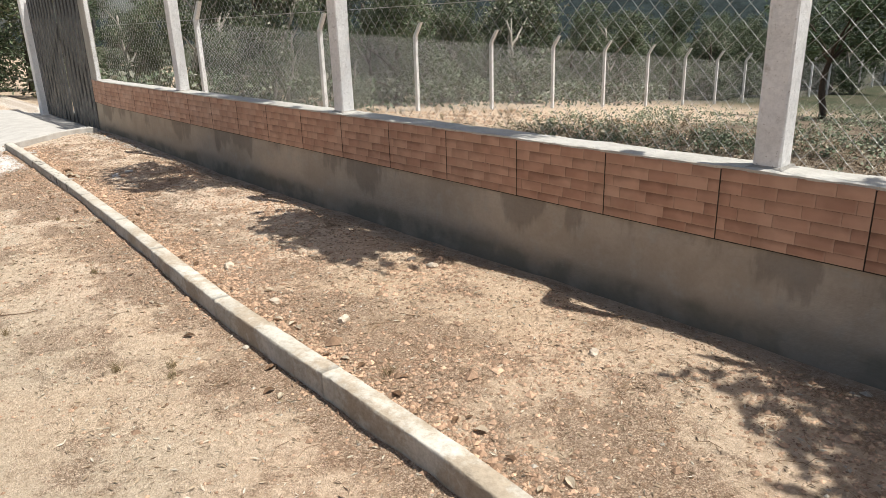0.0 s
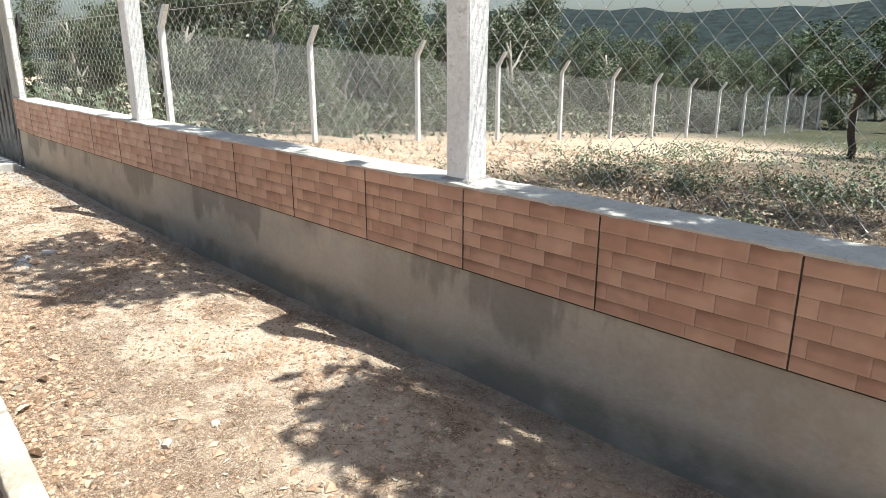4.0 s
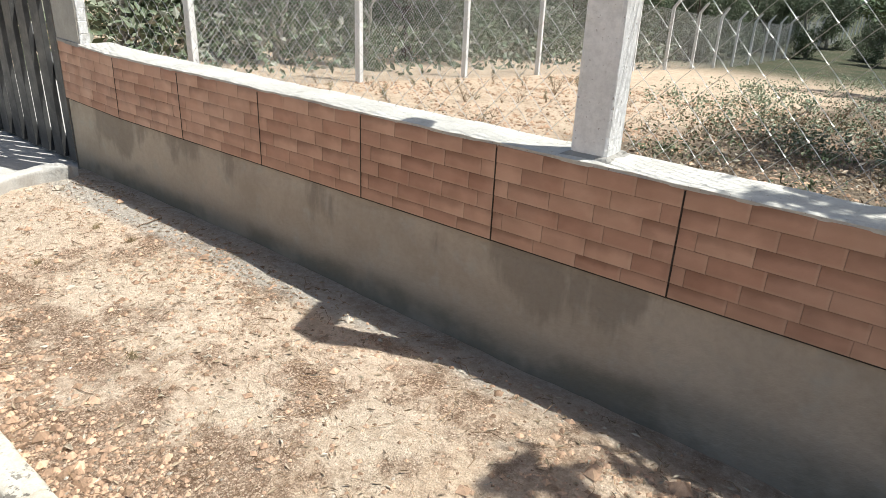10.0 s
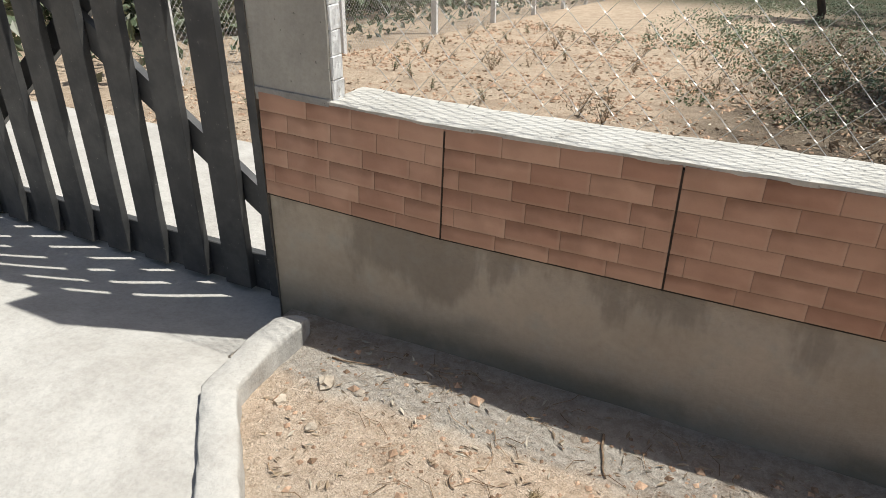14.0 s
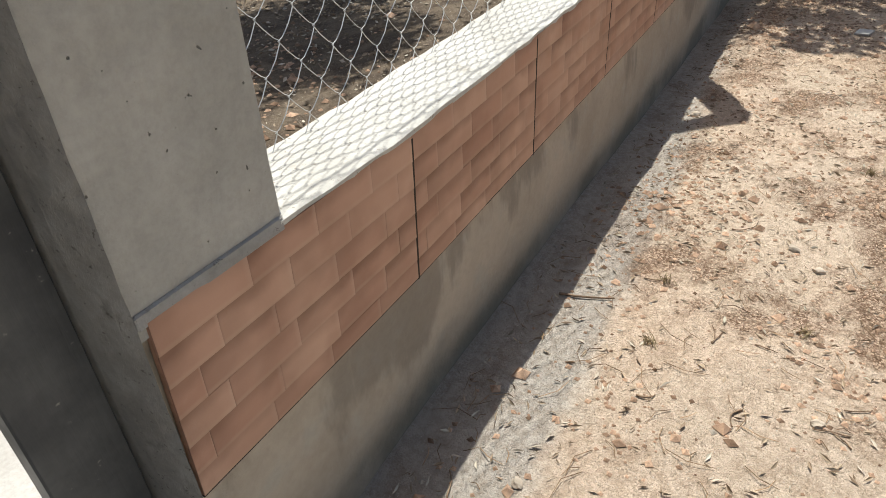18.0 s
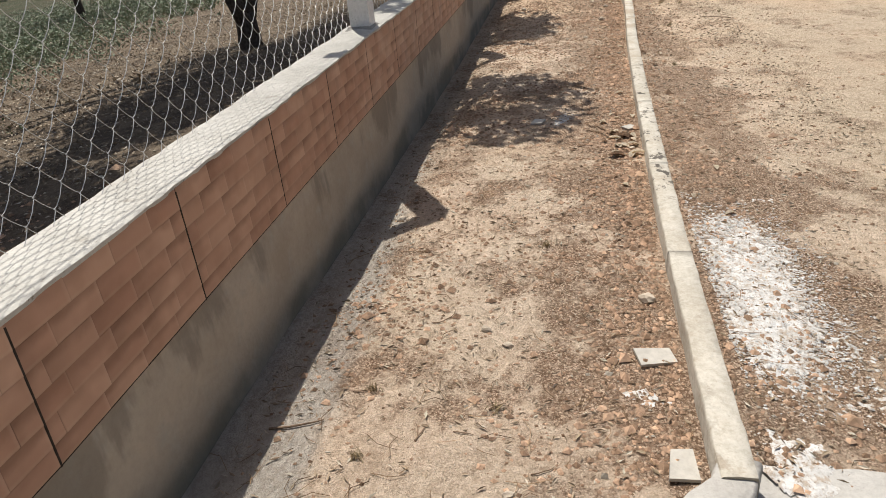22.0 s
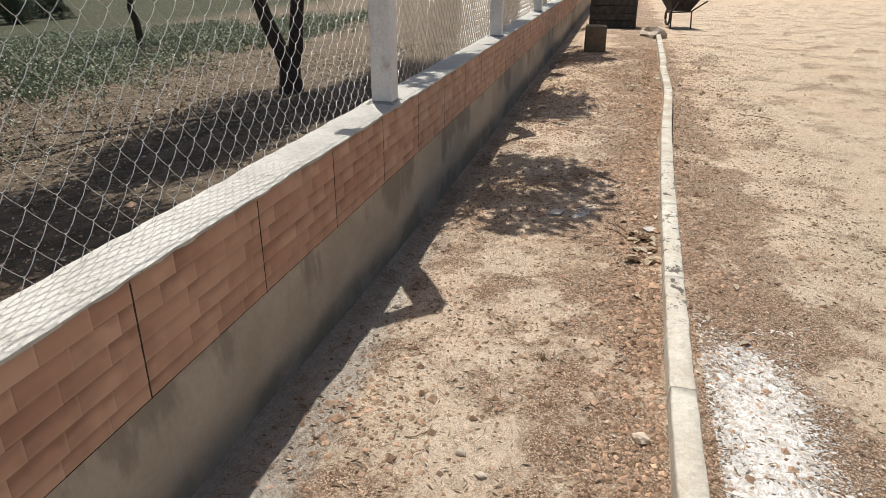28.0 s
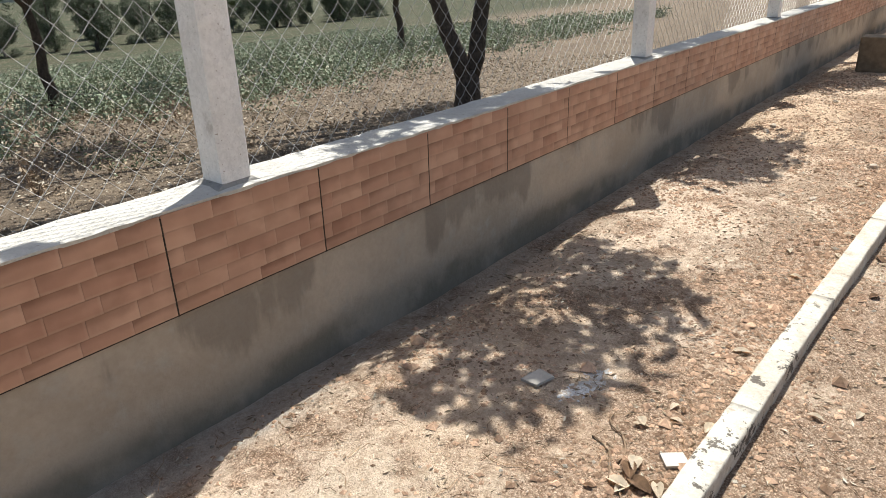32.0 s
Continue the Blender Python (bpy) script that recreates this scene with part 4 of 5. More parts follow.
def shade_tree():
    top = tagged(new("tree"), "spreading broad-leaved tree with dark forked trunk behind the fence", "tree")
    bx, by = 9.72, 3.72
    bz = float(fall(by)) - 0.05
    base = Vector((bx, by, bz))
    fork = base + Vector((0.0, 0.0, 0.48))
    left, right = base + Vector((-0.55, 0.62, 2.5)), base + Vector((0.32, -0.34, 2.5))
    spots = [((12.5, 0.33, 3.5), (1.16, 0.64, 0.24), 2500),
             ((5.3, 4.2, 5.0), (2.0, 1.25, 0.6), 9500), ((8.3, 4.2, 5.0), (2.1, 1.2, 0.6), 10500), ((11.3, 4.1, 5.0), (2.1, 1.2, 0.6), 10500),
             ((5.0, 4.6, 4.7), (1.5, 0.9, 0.7), 2200), ((7.4, 7.9, 5.0), (2.2, 1.1, 0.8), 3200), ((10.6, 5.2, 5.0), (2.2, 1.1, 0.9), 2600), ((13.4, 3.6, 4.6), (2.0, 1.4, 0.8), 3000), ((4.9, 8.4, 4.6), (1.7, 1.7, 0.6), 3800), ((7.2, 10.6, 5.0), (2.0, 1.3, 0.7), 2600)]
    sprays = [((5.65, 0.30, 3.4), (0.83, 0.60, 0.12), 1900, 125), ((8.78, 0.47, 3.5), (0.88, 0.46, 0.12), 2500, 120)]
    runs = [([base + Vector((0, 0, -0.15)), base, base + Vector((0.01, 0, 0.3)), fork + Vector((0, 0, 0.1))], [0.24, 0.2, 0.165, 0.15])]
    part("trunk", tubes("trunk", runs, 12), M_BARK, top, smooth=True)
    for j, end in enumerate((left, right)):
        pts = limb(fork - Vector((0, 0, 0.1)), end, 0.0, 6, j)
        part("limb", tubes("limb", [(pts, [0.13, 0.115, 0.105, 0.1, 0.09, 0.085, 0.08])], 10), M_BARK, top, smooth=True)
    for j, c in enumerate([p[0] for p in sprays + spots]):
        start = left if c[0] < 9.5 else right
        pts = limb(start, c, 0.3, 8, j + 9)
        part("limb", tubes("limb", [(pts, [0.075 - 0.008 * i for i in range(9)])], 7), M_BARK, top, smooth=True)
    rng = np.random.default_rng(11)
    at = np.concatenate([cloud(rng, c, r, n, 70 if c[1] < 1 else 14, 0.115 if c[1] < 1 else 0.2) for c, r, n in spots] + [canopy(rng, *p) for p in sprays])
    part("crown", leaves("crown", at, 0.135, 0.4, 5, 2.2), M_CROWN, top)


shade_tree()


def wild_tree(seed, high, wide, material, bark):
    """A small woodland tree on its own origin."""
    rng = np.random.default_rng(seed)
    rnd = random.Random(seed)
    top = tagged(new("tree"), "scrubby woodland tree with grey-green ragged crown", "tree", group="trees past the lot fence")
    stem = limb((0, 0, -0.2), (rnd.uniform(-0.5, 0.5), rnd.uniform(-0.4, 0.4), high * 0.75), 0, 7, seed)
    part("trunk", tubes("trunk", [(stem, [0.14 - 0.015 * i for i in range(8)])], 7), bark, top, smooth=True)
    runs, at = [], []
    for k in range(9):
        a = rnd.uniform(0, 6.28)
        z = high * (0.06 + 0.86 * (k + rnd.uniform(0, 0.8)) / 9)
        rad = wide * rnd.uniform(0.35, 0.95)
        c = (math.cos(a) * rad * 0.7, math.sin(a) * rad * 0.7, z)
        runs.append((limb(stem[min(6, int(z / high * 7))], c, 0.1, 5, seed + k), [0.05, 0.04, 0.03, 0.025, 0.02, 0.012]))
        at.append(cloud(rng, c, (wide * 0.42, wide * 0.42, high * 0.17), 1700, 9))
    part("branch", tubes("branch", runs, 5), bark, top)
    part("crown", leaves("crown", np.concatenate(at), 0.11, 0.8, seed, 2.0), material, top)
    return top


def woodland():
    kinds = [wild_tree(21, 4.6, 2.0, M_WOOD, M_BARK), wild_tree(22, 5.6, 2.3, M_FOREST, M_PALEBARK), wild_tree(23, 3.8, 2.2, M_WOOD, M_PALEBARK), wild_tree(24, 6.4, 2.4, M_FOREST, M_BARK)]
    rng = random.Random(8)
    spots = []
    for row, (off, step) in enumerate(((2.9, 1.5), (4.8, 1.9), (7.6, 2.5), (12, 3.4))):
        y = 6.0 if row < 2 else -2.0
        while y < 62:
            x = -3.93 - 0.063 * (y - 3.29) - off + rng.uniform(-0.9, 0.9)
            spots.append((x, y + rng.uniform(-0.8, 0.8)))
            y += step * rng.uniform(0.8, 1.3) * (1 + max(0, y) / 40)
    for k in range(34):
        spots.append((-12 + 2.1 * k + rng.uniform(-0.9, 0.9), 47 + rng.uniform(-3, 3) + 0.1 * k))
    for k in range(26):
        spots.append((-14 + 3.2 * k + rng.uniform(-1, 1), 58 + rng.uniform(-3, 4)))
    for k, (x, y) in enumerate(spots):
        s = rng.uniform(0.8, 1.25) * (0.92 if k % 3 == 0 else 0.6 if y < 30 else 0.8)
        m = pose(x, y, float(fall(y)), 0, 0, rng.uniform(0, 360)) @ Matrix.Diagonal((s, s, s * rng.uniform(0.85, 1.1), 1))
        if k < len(kinds):
            kinds[k].matrix_basis = m
        else:
            ob = copy_thing(kinds[k % 4], m)
            ob.matrix_basis = m


woodland()


def hill():
    xs, verts, faces = np.linspace(-980, 420, 161), [], []
    for i, x in enumerate(xs):
        for k, t in enumerate(np.linspace(0, 1, 8)):
            crest = 20.5 + 2.4 * float(smooth01(-40, -140, x)) + 0.8 * math.sin(x / 45) + 0.6 * math.sin(x / 21) + 0.5 * math.sin(x / 6.3) + 0.3 * math.sin(x / 2.9)
            verts.append((x - 60, 150 + 90 * t + 10 * math.sin(x / 50), -6 + crest * math.sin(t * math.pi / 2) + 0.5 * math.sin(x * 1.7 + k)))
    for i in range(len(xs) - 1):
        for k in range(7):
            a = i * 8 + k
            faces.append((a, a + 8, a + 9, a + 1))
    tagged(part("backdrop", raw("hill", verts, faces), M_HILL, smooth=True), "distant wooded hillside", "hill", kind="structure")


hill()


def young_tree(x, y, high, wide, seed, label):
    top = tagged(new("tree"), label, "tree")
    z = float(fall(y))
    rng, rnd = np.random.default_rng(seed), random.Random(seed)
    stem = limb((x, y, z - 0.1), (x + rnd.uniform(-0.2, 0.2), y, z + high * 0.55), 0, 6, seed)
    part("trunk", tubes("trunk", [(stem, [0.13, 0.115, 0.11, 0.1, 0.09, 0.08, 0.07])], 9), M_BARK, top, smooth=True)
    at = []
    for k in range(7):
        a = 0.9 * k + rnd.uniform(-0.3, 0.3)
        c = (x + math.cos(a) * wide * 0.6, y + math.sin(a) * wide * 0.6, z + high * rnd.uniform(0.55, 0.9))
        part("limb", tubes("limb", [(limb(stem[-2], c, 0.15, 5, seed + k), [0.06, 0.05, 0.04, 0.03, 0.025, 0.015])], 6), M_BARK, top)
        at.append(cloud(rng, c, (wide * 0.5, wide * 0.5, high * 0.14), 500, 9))
    part("crown", leaves("crown", np.concatenate(at), 0.15, 0.5, seed, 2.2), M_CROWN, top)


young_tree(8.6, 13.9, 4.6, 2.0, 61, "dark-stemmed young tree among weeds past the fence")
young_tree(11.3, 11.8, 4.2, 1.8, 62, "young tree with a thin dark stem past the fence")
young_tree(1.9, 22.0, 4.2, 1.9, 63, "lone young tree with low crown in the field")
young_tree(3.8, 22.5, 4.4, 2.0, 64, "lone young tree with low crown in the field")
young_tree(5.5, 30.0, 5.2, 2.4, 65, "young field tree with a round dark crown")
young_tree(15.5, 17.0, 5.0, 2.4, 66, "field tree with a dark crown past the weeds")
young_tree(20.0, 14.0, 5.0, 2.4, 67, "field tree with a dark crown past the weeds")


def snag():
    top = tagged(new("dead_tree"), "pale leaning dead stem past the lot fence", "dead tree")
    pts = limb((-6.6, 6.2, float(fall(6.2)) - 0.1), (-6.6, 7.5, 2.9), 0.12, 8, 3)
    part("trunk", tubes("trunk", [(pts, [0.05, 0.047, 0.043, 0.04, 0.036, 0.032, 0.028, 0.022, 0.012])], 7), M_PALEBARK, top, smooth=True)
    for k, q in ((4, (-6.3, 7.4, 2.3)), (5, (-6.9, 7.0, 2.7)), (6, (-6.5, 8.0, 2.6))):
        part("branch", tubes("branch", [(limb(pts[k], q, 0.05, 4, k), [0.02, 0.016, 0.012, 0.009, 0.005])], 5), M_PALEBARK, top)


snag()

# ---- weeds, litter and dead plants beyond the wall ----


def scatter(seed, n, x0, x1, y0, y1, keep=None):
    rng = np.random.default_rng(seed)
    p = np.stack([rng.uniform(x0, x1, n), rng.uniform(y0, y1, n)], 1)
    if keep is not None:
        w = keep(p[:, 0], p[:, 1])
        p = p[rng.uniform(0, 1, n) < w]
    return p, rng


def on_land(p, rng, lo, hi):
    return np.column_stack([p, land(p[:, 0], p[:, 1]) + rng.uniform(lo, hi, len(p))])


def patchy(x, y, fx=1.0):
    return 0.5 + 0.5 * np.sin(1.3 * fx * x + 1.1 * np.sin(0.9 * fx * y)) * np.sin(1.7 * fx * y + 0.8 * np.sin(1.1 * fx * x))


def clumps(seed, p, per, wide, high):
    """Leaf places for many low plants rooted at p."""
    rng = np.random.default_rng(seed)
    k = np.repeat(np.arange(len(p)), per)
    s = rng.uniform(0.5, 1.4, len(p))[k]
    q = p[k] + rng.normal(size=(len(k), 2)) * (wide * s)[:, None]
    return np.column_stack([q, land(q[:, 0], q[:, 1]) + rng.uniform(0.02, 1, len(k)) * high * s])


def field_cover():
    p, rng = scatter(31, 76000, 0.9, 16, 0.3, 13, lambda x, y: np.clip((x - 0.5 - 0.1 * y) / 2.2, 0, 1) * (0.3 + 0.7 * patchy(x, y, 1.4)) * (0.3 + 0.7 * smooth01(2.0, 4.0, y)))
    tagged(part("leaf_litter", leaves("leaf_litter", on_land(p, rng, 0.0, 0.02), 0.04, 0.22, 32, 2.4), M_DRY), "dry brown leaf litter on shaded field soil", "leaf litter", kind="stuff")
    p, rng = scatter(33, 2600, -1.5, 24, 7.0, 34, lambda x, y: np.clip(patchy(x, y, 0.55) * 1.8 - 0.45, 0, 1) * np.clip((x + 3.2 - 0.05 * y) / 3, 0, 1))
    tagged(part("weeds", leaves("weeds", clumps(34, p, 40, 0.13, 0.3), 0.06, 0.9, 34, 1.9), M_WEED), "low green broad-leaved weeds in the field", "weeds", kind="stuff")
    p, rng = scatter(35, 4800, 4.5, 30, 8.5, 27, lambda x, y: np.clip(patchy(x, y, 0.8) * 2.4 - 0.5, 0, 1) * (0.12 + 0.88 * smooth01(6, 10, x)))
    tagged(part("weed_belt", leaves("weed_belt", clumps(36, p, 62, 0.15, 0.36), 0.07, 0.9, 36, 1.8), M_WEED), "dense belt of green weeds past the shade", "weeds", kind="stuff")
    p, rng = scatter(37, 800, 0.2, 9, 4.2, 13, lambda x, y: np.clip(patchy(x + 3, y, 1.1) * 1.6 - 0.2, 0, 1) * np.clip((x + 0.4 - 0.06 * y) / 2.0, 0, 1))
    tagged(part("dry_weeds", leaves("dry_weeds", clumps(38, p, 16, 0.1, 0.17), 0.07, 0.9, 38, 2.8), M_DRY), "withered straw-coloured weeds on the lot", "weeds", kind="stuff")
    p, rng = scatter(40, 230, 0.2, 6, 5.0, 12, lambda x, y: np.clip(patchy(x + 1, y, 0.9) * 1.6 - 0.2, 0, 1) * np.clip((x + 0.6 - 0.06 * y) / 1.2, 0, 1))
    tagged(part("low_weeds", leaves("low_weeds", clumps(41, p, 60, 0.16, 0.2), 0.042, 0.9, 43, 2.0), M_GREEN), "grey-green low weeds at the edge of the lot", "weeds", kind="stuff")
    p, rng = scatter(61, 26000, -4.2, 4.5, 0.5, 14, lambda x, y: (x > -4.0 - 0.063 * (y - 3.29)) * ((x > 0.6) | (y > 1.9)) * (0.1 + 0.9 * patchy(x, y, 1.2) ** 2) * np.clip((5.0 - x) / 3, 0, 1))
    tagged(part("lot_clods", stones_mesh("lot_clods", p, land(p[:, 0], p[:, 1]), 0.017, 62, 0.6), M_CLOD), "crumbled pinkish earth of the bare lot", "clods", kind="stuff")
    p, rng = scatter(63, 9000, -4.0, 4.0, 0.5, 14, lambda x, y: (x > -4.0 - 0.063 * (y - 3.29)) * ((x > 0.6) | (y > 1.9)) * patchy(x + 2, y, 1.5) ** 2)
    tagged(part("lot_litter", leaves("lot_litter", on_land(p, rng, 0.003, 0.02), 0.06, 0.25, 64, 3.0), M_DRY), "dry stalks and leaves on the bare lot", "leaf litter", kind="stuff")
    p, rng = scatter(39, 12000, -14, -3.6, 1.0, 26, lambda x, y: 1.0 * (x < -4.2 - 0.063 * (y - 3.29)))
    tagged(part("undergrowth", leaves("undergrowth", on_land(p, rng, 0.02, 0.9), 0.17, 0.9, 40, 2.0), M_WOOD), "dense scrub behind the lot fence", "undergrowth", kind="stuff")


field_cover()


def sprig(seed, high, n, material):
    """A small branching plant."""
    rng, rnd = np.random.default_rng(seed), random.Random(seed)
    top = new("lot_plant")
    runs, at = [], []
    for k in range(n):
        a, r = rnd.uniform(0, 6.28), high * rnd.uniform(0.25, 0.6)
        tip = Vector((math.cos(a) * r, math.sin(a) * r, high * rnd.uniform(0.55, 1)))
        runs.append((limb((0, 0, -0.02), tip, 0.03, 4, seed + k), [0.005, 0.004, 0.0035, 0.003, 0.002]))
        for q in range(12):
            f = 0.3 + 0.06 * q
            at.append(np.array(tip * f) + rng.normal(size=3) * high * 0.07)
    part("stalk", tubes("stalk", runs, 4), M_STICK, top)
    part("foliage", leaves("foliage", np.array(at), high * 0.11, 0.7, seed, 2.4), material, top)
    return top


def plants():
    kinds = [sprig(s, h, n, m) for s, h, n, m in ((71, 0.34, 6, M_GREEN), (72, 0.26, 5, M_DRY), (73, 0.5, 9, M_DRY), (74, 0.3, 7, M_GREEN))]
    rng = random.Random(12)
    spots = [(-1.2, 4.6), (-1.6, 7.5), (0.7, 7.0), (1.9, 6.1), (-2.4, 5.3), (4.9, 5.8), (5.0, 6.1), (5.6, 7.1), (3.6, 6.2)]
    spots += [(rng.uniform(-4.2, 2.2), rng.uniform(2.8, 13)) for _ in range(52)]
    spots += [(rng.uniform(2, 9), rng.uniform(4.5, 11)) for _ in range(26)]
    for k, (x, y) in enumerate(spots):
        s = rng.uniform(0.7, 1.3) * (0.8 if x > 2 else 0.55)
        m = pose(x, y, float(land(x, y)), 0, 0, rng.uniform(0, 360)) @ Matrix.Diagonal((s, s, s, 1))
        dry = k % 4 in (1, 2)
        label = "withered brown seedling on the lot" if dry else "small green seedling on the lot"
        if k < 4:
            ob = kinds[k]
        else:
            ob = copy_thing(kinds[k % 4], m)
        ob.matrix_basis = m
        tagged(ob, label, "plant", "seedlings on the lot")


plants()

# ---- what lies on the bed and the path ----


def kerb_y(x):
    return np.interp(x, [q[0] for q in KERB], [q[1] for q in KERB])


def off_drive(x, y):
    return x > 0.25 + 0.85 * smooth01(-0.3, -1.35, y)


def rubble():
    bed = lambda x, y: off_drive(x, y) * smooth01(-0.02, -0.3, np.minimum(y, y + 0.12 * (x > 2.2))) * (0.02 + 0.4 * patchy(x, y, 2.2) ** 3 + 0.25 * patchy(x + 7, y - 3, 5.1) ** 4 + 0.8 * np.exp(-((y - kerb_y(x) - 0.12) / 0.16) ** 2)) * (np.abs(y - kerb_y(x)) > 0.06)
    p, rng = scatter(41, 130000, 0.2, 13, -1.75, -0.02, bed)
    tagged(part("clods", stones_mesh("clods", p, land(p[:, 0], p[:, 1]), 0.006, 42), M_CLOD), "small clods of reddish earth on the bed", "clods", kind="stuff")
    p, rng = scatter(43, 7500, 0.2, 14, -2.6, -0.02, lambda x, y: off_drive(x, y) * (0.12 + 0.5 * np.exp(-((y - kerb_y(x) - 0.05) / 0.22) ** 2) + 0.35 * np.exp(-((y + 0.1) / 0.1) ** 2)) * (np.abs(y - kerb_y(x)) > 0.06))
    tagged(part("gravel", stones_mesh("gravel", p, land(p[:, 0], p[:, 1]), 0.0052, 44), M_PEBBLE), "pale grit and stone chips beside the kerb", "gravel", kind="stuff")
    p, rng = scatter(53, 17000, 0.5, 12, -1.75, -0.25, lambda x, y: bed(x, y) * 0.5 + 0.02)
    tagged(part("earth_lumps", stones_mesh("earth_lumps", p, land(p[:, 0], p[:, 1]), 0.0088, 54, 0.7), M_CLOD), "loose lumps of dry reddish earth", "clods", kind="stuff")
    p, rng = scatter(45, 34000, 1.0, 14, -4.0, -1.5, lambda x, y: (y < kerb_y(x) - 0.07) * np.exp((y + 1.5) / 0.7) * (0.3 + 0.7 * patchy(x, y, 1.6)))
    tagged(part("path_clods", stones_mesh("path_clods", p, land(p[:, 0], p[:, 1]), 0.0065, 46), M_CLOD), "crumbled earth along the path side of the kerb", "clods", kind="stuff")
    p, rng = scatter(47, 21000, 0.2, 12.5, -2.6, -0.05, lambda x, y: off_drive(x, y) * (np.abs(y - kerb_y(x)) > 0.07) * (0.3 + 0.7 * patchy(x, y, 1.9)))
    tagged(part("chaff", leaves("chaff", on_land(p, rng, 0.003, 0.009), 0.025, 0.15, 48, 3.5), M_DRY), "bits of straw and leaf on bare soil", "chaff", kind="stuff")
    runs = []
    for x, y in zip(rng.uniform(0.4, 12, 1700), rng.uniform(-2.0, -0.06, 1700)):
        if not off_drive(x, y) or abs(y - kerb_y(x)) < 0.08:
            continue
        a, L = rng.uniform(0, 6.28), rng.uniform(0.03, 0.12)
        z = float(land(x, y)) + 0.004
        runs.append((((x, y, z), (x + math.cos(a) * L * 0.5, y + math.sin(a) * L * 0.5, z + 0.006), (x + math.cos(a + 0.3) * L, y + math.sin(a + 0.3) * L, z)), [0.0012, 0.0011, 0.0007]))
    tagged(part("straws", tubes("straws", runs, 3), M_STRAW), "thin dry stalks strewn on the soil", "straw", kind="stuff")


rubble()


def stone(x, y, size, seed, material, label, category="stone", flat=0.6, z=0.0):
    rng = random.Random(seed)
    bm = bmesh.new()
    bmesh.ops.create_icosphere(bm, subdivisions=2, radius=1)
    for v in bm.verts:
        n = noise.noise(v.co * 1.3 + Vector((seed, 0, 0))) * 0.5 + noise.noise(v.co * 3.1 + Vector((0, seed, 0))) * 0.2
        v.co *= 1 + n
        v.co = Vector((v.co.x * rng.uniform(0.98, 1.02), v.co.y * 0.8, v.co.z * flat)) * size
    ob = part("stone", bm, material)
    ob.matrix_basis = pose(x, y, float(land(x, y)) + size * flat * 0.45 + z, 0, 0, rng.uniform(0, 360))
    return tagged(ob, label, category)


for k, (x, y, s) in enumerate(((8.22, -0.45, 0.028), (8.42, -0.45, 0.034), (7.52, -1.32, 0.036), (9.78, -0.68, 0.026), (0.40, -0.30, 0.03), (2.62, -0.21, 0.02), (6.58, -0.97, 0.02), (6.59, -1.14, 0.024), (0.98, -0.84, 0.016), (0.51, -0.29, 0.016), (1.9, -1.26, 0.03), (1.70, -0.71, 0.019), (1.62, -0.79, 0.017), (8.27, -1.40, 0.03), (8.71, -1.26, 0.032), (0.33, -0.42, 0.02), (0.47, -0.47, 0.018), (3.52, -1.29, 0.022), (3.47, -1.33, 0.018))):
    stone(x, y, s, k + 3, M_STONE, "rough pale stone lying on the bed")
stone(9.43, -1.60, 0.055, 90, M_STONE, "flat white stone lying against the kerb", flat=0.35, z=0.0)


def tile_scrap(x, y, w, d, turn, seed):
    rng = random.Random(seed)
    bm = bmesh.new()
    pts = [(-w / 2, -d / 2), (w / 2 + rng.uniform(-0.012, 0.012), -d / 2 + rng.uniform(-0.01, 0.01)), (w / 2, d / 2 + rng.uniform(-0.012, 0.012)), (-w / 2 + rng.uniform(-0.01, 0.01), d / 2)]
    lo = [bm.verts.new((a, b, 0)) for a, b in pts]
    hi = [bm.verts.new((a * 0.985, b * 0.985, 0.009)) for a, b in pts]
    bm.faces.new(hi)
    bm.faces.new(lo[::-1])
    for k in range(4):
        bm.faces.new((lo[k], lo[(k + 1) % 4], hi[(k + 1) % 4], hi[k]))
    ob = part("tile_scrap", bm, M_WHITE)
    ob.matrix_basis = pose(x, y, float(land(x, y)) + 0.004, rng.uniform(-4, 4), rng.uniform(-4, 4), turn)
    tagged(ob, "broken pale ceramic tile piece lying on the soil", "tile piece")


def tuft(x, y, high, seed):
    rnd = random.Random(seed)
    runs = []
    for _ in range(26):
        a, r = rnd.uniform(0, 6.28), high * rnd.uniform(0.2, 0.9)
        z = float(land(x, y))
        b = Vector((x + rnd.gauss(0, 0.012), y + rnd.gauss(0, 0.012), z - 0.005))
        t = Vector((x + math.cos(a) * r, y + math.sin(a) * r, z + high * rnd.uniform(0.35, 1)))
        runs.append(((b, b.lerp(t, 0.5) + Vector((0, 0, high * 0.15)), t), [0.0016, 0.0012, 0.0005]))
    tagged(part("grass_tuft", tubes("grass_tuft", runs, 3), M_DRYGRASS), "small dry grass tuft on bare soil", "grass tuft")


M_DRYGRASS = plain("dry_grass", (0.279, 0.213, 0.119), 0.8, 0, 0.3, 40, 0)
for k, (x, y, h) in enumerate(((8.53, -2.04, 0.05), (8.41, -2.24, 0.05), (9.3, -1.42, 0.06), (8.63, -2.08, 0.045), (7.63, -2.53, 0.045), (1.3, -0.78, 0.03), (1.08, -0.42, 0.03), (1.36, -0.40, 0.03), (5.4, -1.8, 0.04), (7.0, -1.95, 0.05), (2.3, -0.9, 0.03), (10.6, -2.2, 0.05))):
    tuft(x, y, h, k + 1)
tile_scrap(1.57, -1.255, 0.082, 0.112, 8, 1)
tile_scrap(1.108, -1.271, 0.10, 0.076, -3, 2)
tile_scrap(3.825, -1.338, 0.06, 0.075, 44, 3)
